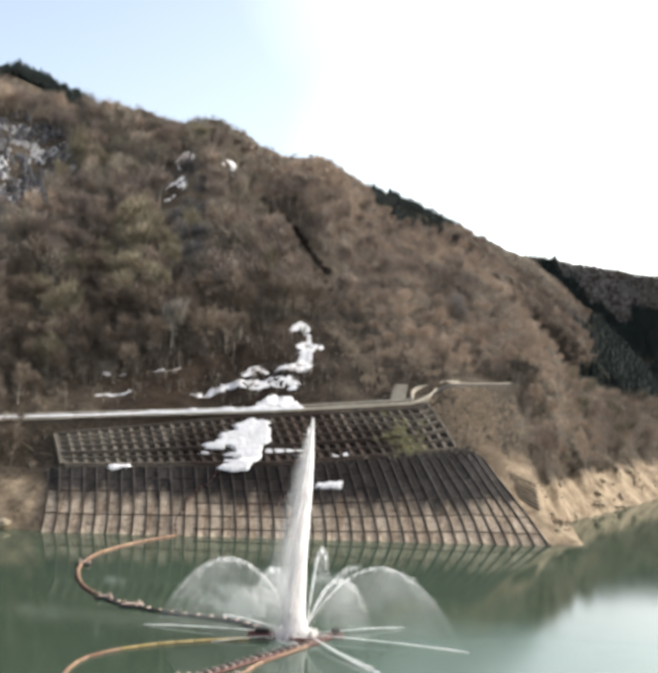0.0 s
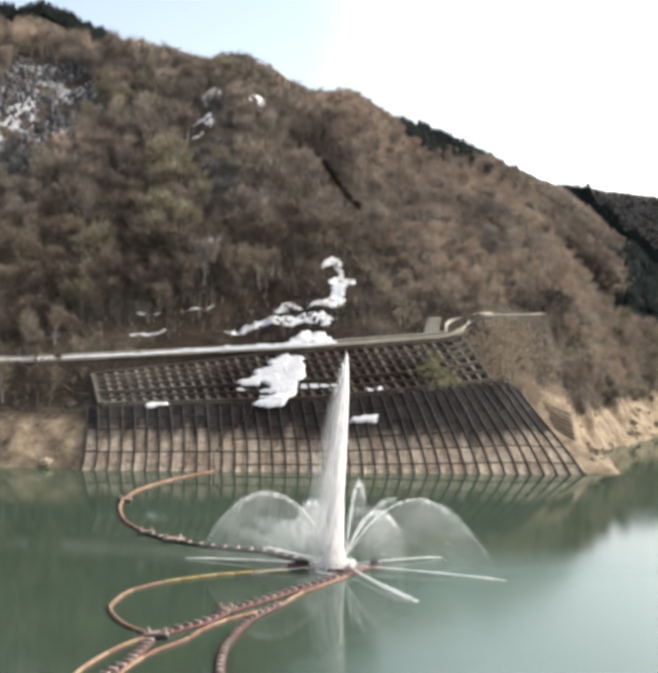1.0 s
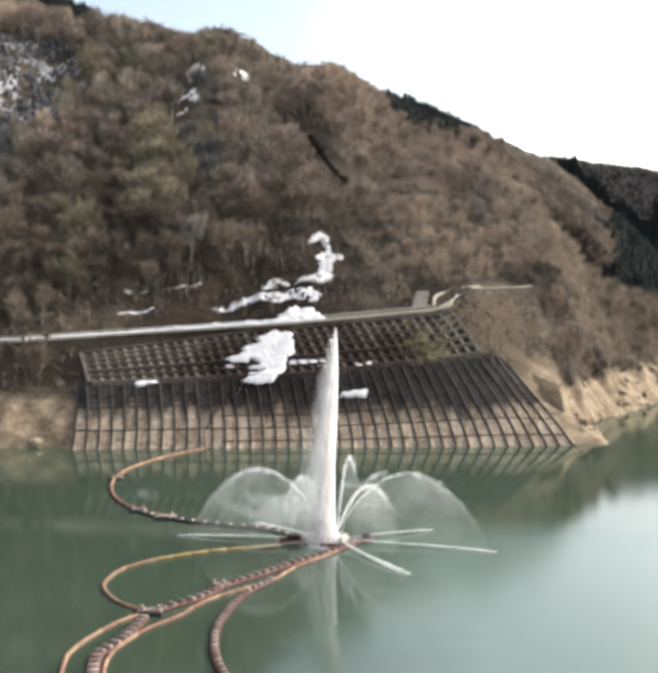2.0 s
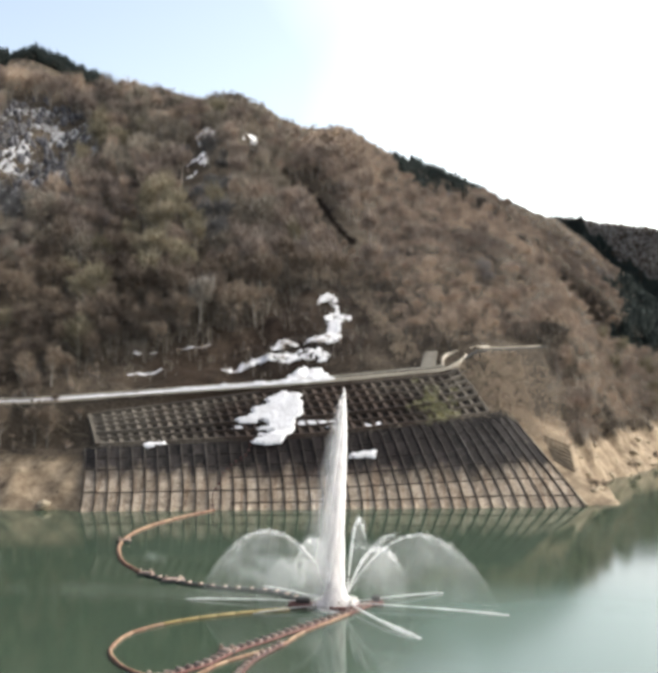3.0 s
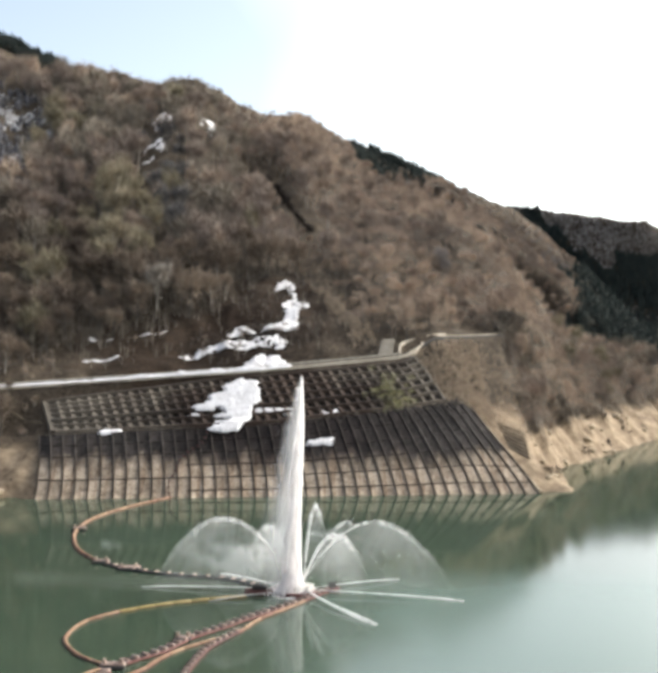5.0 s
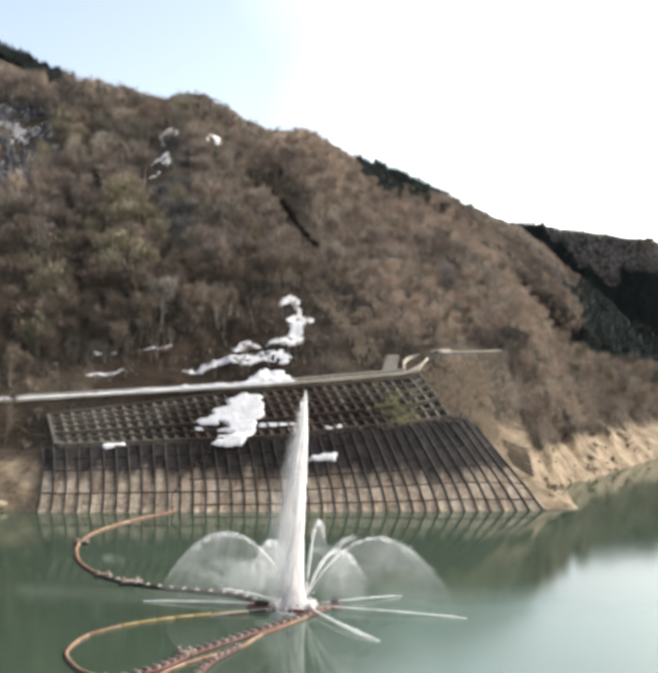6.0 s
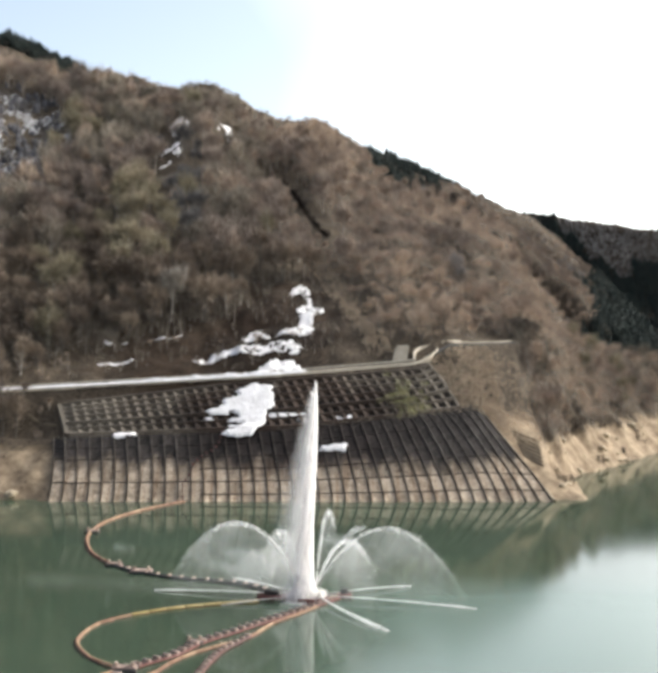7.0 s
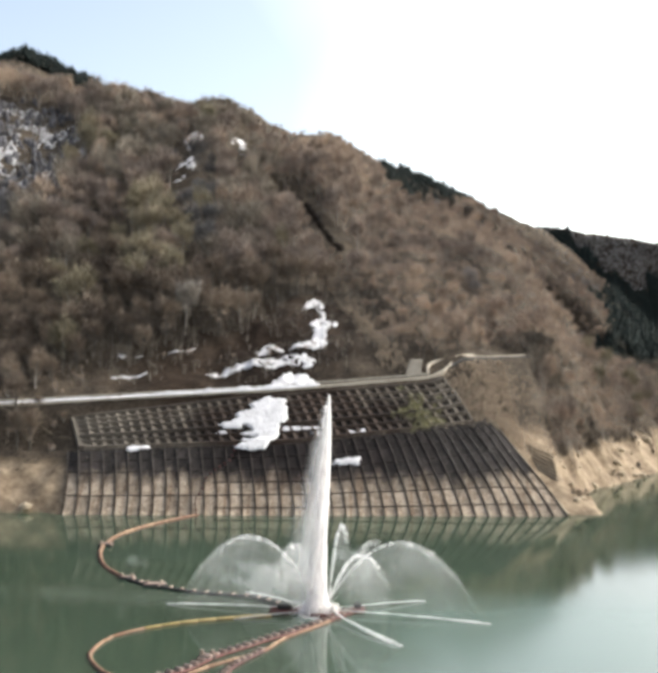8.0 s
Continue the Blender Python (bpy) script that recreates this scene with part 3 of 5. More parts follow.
for x in rx:
    y, z = on_road(x, 0.06)
    if post_mesh is None:
        ob = mesh_object("post", post_v, post_f, RAIL)
        post_mesh = ob.data
    else:
        ob = new("post", post_mesh)
    under(ob, rail).location = (x + 40, y - 231, z + 0.1 - 22)
v, f = sweep([(x + 40, on_road(x, 0.05)[0] - 231 - 0.1, on_road(x, 0)[1] + 0.62 - 22) for x in np.arange(-108, 20.5, 1.5)], [(-0.05, 0), (0.06, 0.08), (-0.02, 0.19), (0.06, 0.3), (-0.05, 0.38), (-0.09, 0.19)])
under(mesh_object("beam", v, f, RAIL), rail, "corrugated pale steel beam")

low_wall("path_edge", [(-76, 228.0), (-71.2, 226.4), (-65.2, 224.8), (-57.6, 221.6)], "low earth-brown edging of a path down to the crib", 0.4, 0.5, EARTH, -0.25)
# concrete edge and small terraces on the spur beside the facing
low_wall("edge_beam", [(31.0, 225.2), (33.5, 223.4), (37.8, 216.8), (40.9, 210.3), (43.8, 203.4)], "weathered silt-covered edge beam down the end of the facing", 0.5, 0.4, ROCK, -0.2)
terraces = empty("stepped_terrace", (42, 222, 0), "small eroded earth terraces on the bare spur", "terrace", kind="structure")
TERRACES = [(38.8, 222.8, 44.4, 221.8), (39.0, 221.8, 44.3, 220.2), (39.2, 220.8, 44.2, 218.8), (39.4, 219.5, 44.1, 217.5), (39.5, 218.5, 44.0, 216.2), (39.7, 217.5, 43.9, 215.0), (39.9, 216.5, 43.8, 213.8)]
for k in range(7):
    p = [(TERRACES[k][0] + (TERRACES[k][2] - TERRACES[k][0]) * q, TERRACES[k][1] + (TERRACES[k][3] - TERRACES[k][1]) * q) for q in np.linspace(0, 1, 7)]
    v, f = sweep([(x - 42, y - 222, gz(x, y) - 0.1) for x, y in p], box_shape(0.35, 0.42, -0.4, 0.1))
    under(mesh_object("step", v, f, EARTH), terraces)


# loose stones on the bare banks
stone_v, stone_f = [], []
srng = np.random.RandomState(14)
shape = bmesh.new()
bmesh.ops.create_icosphere(shape, subdivisions=1, radius=1)
ball = np.array([w.co[:] for w in shape.verts])
tri = np.array([[w.index for w in q.verts] for q in shape.faces])
shape.free()
tries = 0
while len(stone_v) < 34 and tries < 20000:
    tries += 1
    x, y = (srng.uniform(44, 95), srng.uniform(205, 300)) if srng.rand() < 0.97 else (srng.uniform(-85, -58), srng.uniform(203, 212))
    z = gz(x, y)
    if not 0.1 < z < 8.5 or x < 44 + (225 - y) * 0.02 and x > 0:
        continue
    r = srng.uniform(0.3, 0.8) if srng.rand() < 0.5 else srng.uniform(0.8, 1.7)
    stone_f.append(tri + len(stone_v) * len(ball))
    stone_v.append(ball * srng.uniform(0.65, 1.25, ball.shape) * r * (1, 1, 0.6) + (x, y, z + 0.05 * r))
tagged(mesh_object("stones", np.vstack(stone_v), np.vstack(stone_f), ROCK), "loose tan stones and rock knobs on the bare bank", "stones", kind="stuff")


# dark rocks of the cliff
rock_v, rock_f = [], []
while len(rock_v) < 300:
    x, y = srng.uniform(-150, -97), srng.uniform(338, 455)
    if abs(x + 124 + 0.16 * (y - 400)) > 24 - 6 * srng.rand() or float(wave(x / 8, y / 14)) < -0.35:
        continue
    r = srng.uniform(0.7, 1.9)
    rock_f.append(tri + len(rock_v) * len(ball))
    rock_v.append(ball * srng.uniform(0.6, 1.3, ball.shape) * r * (0.8, 0.9, 1.5) + (x, y, gz(x, y) + 0.3 * r))
tagged(mesh_object("cliff_rocks", np.vstack(rock_v), np.vstack(rock_f), DARK_ROCK), "dark grey rocks standing out of the snowy cliff", "rocks", kind="stuff")


# ---- snow ----
def inside(poly, x, y):
    p = np.array(poly)
    q = np.roll(p, -1, 0)
    hit = np.zeros(np.shape(x), bool)
    for (ax, ay), (bx, by) in zip(p, q):
        if ay != by:
            hit ^= ((ay > y) != (by > y)) & (x < (bx - ax) * (y - ay) / (by - ay) + ax)
    return hit


def snow_mesh(name, keep, x0, x1, y0, y1, step, lift, thick, label, category="snow", kind="", group="snow left on the slope", mat=None):
    """A lumpy crust of snow over the cells of the plan for which keep(x, y) holds."""
    nx, ny = max(2, int((x1 - x0) / step)), max(2, int((y1 - y0) / step))
    gx, gy = np.meshgrid(np.linspace(x0, x1, nx + 1), np.linspace(y0, y1, ny + 1), indexing="ij")
    cx, cy = (gx[:-1, :-1] + gx[1:, 1:]) / 2, (gy[:-1, :-1] + gy[1:, 1:]) / 2
    cell = keep(cx, cy)
    if not cell.any():
        return None
    count = np.zeros(gx.shape)
    for a in (0, 1):
        for b in (0, 1):
            count[a:nx + a, b:ny + b] += cell
    top = ground(gx, gy, lift < 0.3) + np.where(count > 3.5, lift + thick * (0.6 + 0.3 * wave(gx / 0.9, gy / 0.9)), lift - 0.35)
    jx = gx + step * 0.35 * wave(gx * 3.1, gy * 3.1)
    jy = gy + step * 0.35 * wave(gx * 3.1 + 50, gy * 3.1)
    ids = -np.ones(gx.shape, int)
    used = count > 0
    ids[used] = np.arange(used.sum())
    v = np.stack([jx, jy, top], -1)[used]
    i, j = np.where(cell)
    f = np.stack([ids[i, j], ids[i + 1, j], ids[i + 1, j + 1], ids[i, j + 1]], -1)
    return tagged(mesh_object(name, v, f, mat or SNOW, True), label, category, "" if kind else group, kind)


def snow_patch(poly, lift, label, thick=0.25, fray=0.7, step=0.3, teeth=0.0, holes=-9.0):
    p = np.array(poly)
    (x0, y0), (x1, y1) = p.min(0) - 0.6, p.max(0) + 0.6
    return snow_mesh("snow_patch", lambda x, y: inside(poly, x + fray * (0.6 * wave(x / 1.1, y / 0.8) + 1.3 * wave(x / 3.0, y / 0.45)) + teeth * np.clip((-17 - x) / 4, 0, 1) * (np.abs(y / 1.1 % 2 - 1) - 0.6 + 0.6 * wave(x / 9, y / 0.8)), y + 0.7 * fray * wave(x / 1.0 + 30, y / 1.2))
                     & (wave(x / 1.3, y / 1.5) + 0.7 * wave(x / 0.6, y / 0.5) > holes), x0 - teeth, x1, y0, y1, step, lift, thick, label)


snow_patch([(-26.0, 221.5), (-22.6, 223.5), (-21.9, 224.5), (-20.5, 225.8), (-17.8, 227.0), (-16.5, 228.0), (-13.2, 227.8), (-11.7, 226.5), (-11.6, 223.5), (-12.9, 221.8), (-13.2, 220.0), (-14.8, 216.8), (-15.7, 215.0), (-20.0, 215.0), (-20.5, 216.5), (-18.9, 219.2), (-18.9, 220.8), (-20.1, 221.8), (-22.8, 221.0)], 1.3, "large ragged patch of old snow lying over the crib beams", 0.1, 0.5, 0.22, 3.4)
snow_patch([(-28.0, 221.0), (-25.0, 221.5), (-21.0, 220.4), (-25.0, 220.4)], 0.5, "thin ragged finger of old snow on the crib beams", 0.2, 0.5)
snow_patch([(-12.6, 222.4), (-4.7, 222.3), (-4.7, 221.0), (-12.6, 220.9)], 0.45, "narrow strip of old snow on a crib beam", 0.15, 0.25)
snow_patch([(-45.2, 216.0), (-44.5, 218.0), (-40.2, 218.2), (-39.7, 216.2), (-42.2, 215.7)], 0.3, "small patch of old snow on the bench", 0.25, 0.3)
snow_patch([(-1.9, 213.7), (1.2, 214.3), (3.6, 214.3), (3.5, 213.0), (-1.9, 212.7)], 0.5, "small strip of old snow on the dark facing", 0.12, 0.3, 0.22)
snow_patch([(1.2, 222.0), (5.1, 222.2), (5.0, 221.2), (1.2, 221.0)], 0.4, "small strip of old snow on the crib beams", 0.12, 0.4)
snow_patch([(-10.7, 275.4), (-9.9, 278.6), (-7.7, 280.7), (-5.5, 278.6), (-4.6, 273.0), (-4.3, 269.8), (-1.6, 267.5), (-1.4, 265.1), (-3.4, 265.0), (-3.9, 261.8), (-4.0, 252.8), (-4.8, 250.9),
            (-13.1, 252.8), (-10.9, 255.1), (-8.1, 257.6), (-7.2, 264.2), (-8.4, 266.6), (-7.3, 268.8), (-6.0, 270.1), (-6.6, 273.8), (-8.0, 276.2), (-9.3, 275.2), (-10.1, 272.8)], 0.1, "hook-shaped drift of old snow in a gully above the road", 0.08, 0.5, 0.25, 0.0, -0.9)
snow_patch([(-21.5, 252.9), (-18.5, 255.8), (-16.9, 256.7), (-15.0, 253.8), (-13.1, 252.6), (-19.8, 251.8)], 0.1, "low drift of old snow on a terrace above the road", 0.08, 0.7, 0.25, 0.0, -0.55)
snow_patch([(-32.7, 244.6), (-27.0, 247.4), (-21.0, 248.3), (-18.6, 250.4), (-16.6, 250.8), (-15.7, 248.0), (-12.9, 248.7), (-6.7, 247.3), (-5.9, 244.6), (-6.6, 242.7), (-12.7, 244.1), (-16.6, 243.6),
            (-22.7, 244.3), (-28.6, 243.4)], 0.1, "long ragged drift of old snow on the terrace above the road", 0.06, 0.9, 0.25, 0.0, -0.8)
snow_patch([(-54.9, 243.9), (-45.6, 245.2), (-45.4, 244.3), (-53.9, 242.9)], 0.1, "thin strip of old snow under the bare trees", 0.25, 0.3)
snow_patch([(-43.2, 253.2), (-35.6, 254.4), (-35.4, 253.7), (-43.0, 252.5)], 0.1, "thin line of old snow under the bare trees", 0.1, 0.4)
snow_patch([(-50.6, 252.4), (-48.8, 252.8), (-48.6, 252.0), (-50.4, 251.6)], 0.1, "small scrap of old snow under the bare trees", 0.12, 0.3)
snow_patch([(-54.4, 252.2), (-52.0, 252.6), (-51.7, 251.0), (-54.1, 250.6)], 0.1, "small scrap of old snow under the bare trees", 0.25, 0.3)
snow_patch([(-16.6, 236.3), (-13.9, 239.9), (-11.5, 241.0), (-9.0, 240.4), (-7.5, 239.6), (-6.0, 237.7), (-4.9, 233.5), (-12.0, 233.5)], 0.25, "ploughed mound of old snow beside the road", 0.6, 0.6, 0.3, 0.0, -1.1)
for gap in ([(-60.5, 354), (-57, 367), (-52, 372), (-50.5, 364), (-53, 352)], [(-60.5, 395), (-53, 396), (-51.0, 380), (-56.5, 376)], [(-45, 394), (-38, 406), (-32, 403), (-37, 390)]):
    a = np.array(gap)
    snow_mesh("snow_patch", lambda x, y: inside(gap, x, y) & (wave(x / 1.8, y / 3.2) + 0.7 * wave(x / 0.8, y / 1.3) > -0.05), a.min(0)[0], a.max(0)[0], a.min(0)[1], a.max(0)[1], 0.45, 0.3, 0.3, "broken old snow lying in a gap between bare trees")
CLIFF = [(-152, 452), (-121, 446), (-99, 412), (-101, 350), (-125, 338)]
snow_mesh("snow_cover", lambda x, y: inside(CLIFF, x, y) & (wave(x / 1.3, y / 3.6) + 0.9 * wave(x / 0.6, y / 1.5) + 0.6 * wave(x / 9, y / 14) > 0.22), -152, -98, 338, 455, 0.4, 0.3, 0.2, "broken grey snow between rocks on the steep upper slope", "snow", "stuff", mat=GREY_SNOW)
# the bank that the plough left along the outer edge of the road
bank = []
for x in np.arange(-110, -5, 0.5):
    y, z = on_road(x, 0.02)
    h = (0.42 + 0.45 * min(1.0, max(0.0, (x + 52) / 30))) * (1 + 0.35 * float(wave(x / 2.1, 3.3)) + 0.25 * float(wave(x / 0.8, 8.1)))
    bank += [(x, y - 0.75, z + 0.1), (x, y - 0.35, z + 0.1 + 0.75 * h), (x, y + 0.2, z + 0.15 + h), (x, y + 0.9, z + 0.1 + 0.5 * h), (x, y + 1.5, z + 0.15)]
n = len(bank) // 5
f = [(i * 5 + j, (i + 1) * 5 + j, (i + 1) * 5 + j + 1, i * 5 + j + 1) for i in range(n - 1) for j in range(4)]
tagged(mesh_object("snow_bank", bank, f, SNOW, True), "ploughed bank of old snow along the road edge", "snow", "snow left on the slope")


# ---- trees ----
def twig_tree(rng, tall, wide, twigs, limbs=7, low=0.35, upright=0.5, stout=1.0):
    """Vertices and triangles of a bare tree: first trunk and limbs, then the twigs of its crown."""
    v, f = [], []

    def stick(a, b, ra, rb, sides=4):
        a, b = np.array(a, float), np.array(b, float)
        d = (b - a) / (np.linalg.norm(b - a) + 1e-9)
        s = np.cross(d, (0.3, 0.9, 0.2))
        s /= np.linalg.norm(s)
        u = np.cross(d, s)
        k0 = len(v)
        for c, r in ((a, ra), (b, rb)):
            for k in range(sides):
                g = 2 * math.pi * k / sides
                v.append(c + r * (math.cos(g) * s + math.sin(g) * u))
        for k in range(sides):
            p, q = k0 + k, k0 + (k + 1) % sides
            f.extend([(p, q, q + sides), (p, q + sides, p + sides)])

    bend = rng.normal(0, 0.03 * tall, 2)
    fork = np.array((bend[0], bend[1], tall * 0.55))
    stick((0, 0, -0.8), fork, 0.028 * tall * 0.75, 0.015 * tall * 0.8, 5)
    stick(fork, (bend[0] * 1.8, bend[1] * 1.8, tall * 0.9), 0.015 * tall * 0.8, 0.01)
    for k in range(limbs):
        g = 2 * math.pi * (k + rng.rand() * 0.7) / limbs
        z0 = tall * (low + 0.3 * rng.rand())
        out = wide * (0.45 + 0.3 * rng.rand())
        e = np.array((math.cos(g) * out, math.sin(g) * out, z0 + tall * (0.16 + 0.22 * rng.rand()) * (0.6 + upright)))
        stick((bend[0] * z0 / tall, bend[1] * z0 / tall, z0), e, 0.009 * tall, 0.02, 3)
    split = len(f)
    mid = np.array((bend[0], bend[1], tall * (low * 0.85 + 1) / 2))
    half = tall * (1.02 - low * 0.85) / 2
    # the crown: a lumpy egg of twigs, denser towards its skin
    bumps = rng.normal(0, 1, (9, 3))
    bumps /= np.linalg.norm(bumps, axis=1)[:, None]
    for k in range(twigs):
        d = rng.normal(0, 1, 3)
        d /= np.linalg.norm(d)
        if d[2] < -0.3 and rng.rand() < 0.6:
            d[2] = -d[2]
        swell = 0.45 + 0.55 * max(0.0, float((bumps @ d).max())) ** 5
        a = mid + d * np.array((wide, wide, half)) * swell * (0.25 + 0.75 * rng.rand() ** 0.7) * np.array((0.8 + 0.35 * d[2], 0.8 + 0.35 * d[2], 1))
        g = d * np.array((0.9, 0.9, 0.6)) + np.array((0, 0, upright)) + rng.normal(0, 0.4, 3)
        g /= np.linalg.norm(g)
        long = (0.07 + 0.11 * rng.rand()) * tall
        s = np.cross(g, rng.normal(0, 1, 3))
        s *= stout * (0.0045 + 0.005 * rng.rand()) * tall / (np.linalg.norm(s) + 1e-9)
        k0 = len(v)
        v.extend([a - s, a + s, a + g * long])
        f.append((k0, k0 + 1, k0 + 2))
    return np.array(v), np.array(f), split


def conifer(rng, tall, wide, tiers=8):
    v, f = [np.array((0.12, 0, -0.6)), np.array((-0.1, 0.1, -0.6)), np.array((-0.1, -0.1, -0.6)), np.array((0, 0, tall))], [(0, 1, 3), (1, 2, 3), (2, 0, 3)]
    for k in range(tiers):
        z = tall * (0.12 + 0.85 * k / tiers)
        r = wide * (1 - (k / tiers) ** 1.15) + 0.15
        n = 8 - k // 2
        for q in range(n):
            g = 2 * math.pi * (q + rng.rand()) / n
            d, s = np.array((math.cos(g), math.sin(g), 0)), np.array((-math.sin(g), math.cos(g), 0))
            e = r * (0.75 + 0.4 * rng.rand())
            k0 = len(v)
            v += [np.array((0, 0, z + 0.1 * tall)), d * e * 0.6 + s * e * 0.42 + np.array((0, 0, z)), d * e + np.array((0, 0, z - 0.08 * tall)), d * e * 0.6 - s * e * 0.42 + np.array((0, 0, z - 0.01 * tall))]
            f += [(k0, k0 + 1, k0 + 2), (k0, k0 + 2, k0 + 3)]
    return np.array(v), np.array(f), 3


def forest(name, spots, kinds, mats, label, seed, category="woods"):
    """Many far trees in one mesh: spots are x, y, size."""
    rng = np.random.RandomState(seed)
    allv, allf, matid, base = [], [], [], 0
    spots = np.array(spots)
    feet = ground(spots[:, 0], spots[:, 1])
    for (x, y, s), foot in zip(spots, feet):
        v, f, split = kinds[rng.randint(len(kinds))]
        g = rng.rand() * 6.283
        c, t = math.cos(g), math.sin(g)
        m = np.array(((c, -t, 0), (t, c, 0), (0, 0, rng.uniform(0.85, 1.15)))) * s
        allv.append(v @ m.T + (x, y, foot))
        allf.append(f + base)
        matid.append(np.r_[np.zeros(split, int), np.ones(len(f) - split, int)])
        base += len(v)
    v, f = np.vstack(allv), np.vstack(allf)
    me = bpy.data.meshes.new(name)
    me.vertices.add(len(v))
    me.vertices.foreach_set("co", v.ravel())
    me.loops.add(f.size)
    me.loops.foreach_set("vertex_index", f.ravel().astype(np.int32))
    me.polygons.add(len(f))
    me.polygons.foreach_set("loop_start", np.arange(0, f.size, 3, dtype=np.int32))
    me.polygons.foreach_set("material_index", np.concatenate(matid).astype(np.int32))
    for m in mats:
        me.materials.append(m)
    me.update(calc_edges=True)
    return tagged(new(name, me), label, category, kind="stuff")


rng = np.random.RandomState(11)
BARE = [twig_tree(rng, 10, 3.1 + 0.28 * k, 680, 7, 0.14 + 0.02 * k, 0.4 + 0.08 * k) for k in range(6)]
LOW = [twig_tree(rng, 9, 4.2, 560, 6, 0.0, 0.5) for _ in range(3)]
FIRS = [conifer(rng, 11, 2.6 + 0.3 * k) for k in range(3)]
THICKET = [twig_tree(rng, 5, 2.9 + 0.3 * k, 300, 5, 0.0, 0.8) for k in range(4)]
SHRUB = [twig_tree(rng, 4, 1.9, 200, 6, 0.02, 0.4) for _ in range(3)]
# coarser kinds for the many far ones
FAR_FIRS = [conifer(np.random.RandomState(61 + k), 11, 2.6 + 0.3 * k, 4) for k in range(3)]
FAR_THICKET = [twig_tree(np.random.RandomState(65 + k), 5, 2.9 + 0.3 * k, 130, 3, 0.0, 0.8, 2.2) for k in range(4)]
TUFT = [twig_tree(np.random.RandomState(71 + k), 4, 1.9, 70, 2, 0.02, 0.4, 2.6) for k in range(4)]


def between(x, a, b, lo, hi):
    """Where along the way from line a to line b the plan's y lies, at x."""
    return np.interp(x, a[0], a[1]) + lo, np.interp(x, b[0], b[1]) + hi


def near_path(x, y, p, wide):
    return np.min((p[:, 0] - x) ** 2 + (p[:, 1] - y) ** 2) < wide * wide


GULLY = [(-19.6, 375), (-16.4, 373), (-13.2, 368), (-9.9, 353), (-7.4, 340), (-4.4, 325), (-0.4, 318)]
GULLY_LINE, GAP_LINE, GAP_TWO = smooth_line(GULLY, 2.0), smooth_line([(-53, 338), (-54.5, 360), (-54.5, 380), (-56, 392)], 2.0), smooth_line([(-37, 374), (-39, 393), (-36, 402)], 2.0)
GRASS_LINE = smooth_line([(-0.5, 288), (3.2, 273), (7.0, 259.5), (10.2, 248.5), (12.3, 243)], 1.5)
CLEARING = [(-62, 236), (-62, 246), (-40, 252), (-24, 262), (-14, 280), (-3, 284), (4, 266), (6, 248), (20, 250), (22, 236)]
near, far, olive, firs, shrubs, banks, shaded_far, crests, distant, grass, sunny, mossy, hollow, hollow_trees, shade_scrub, cliff_scrub, slate = [], [], [], [], [], [], [], [], [], [], [], [], [], [], [], [], []
step = 6.0
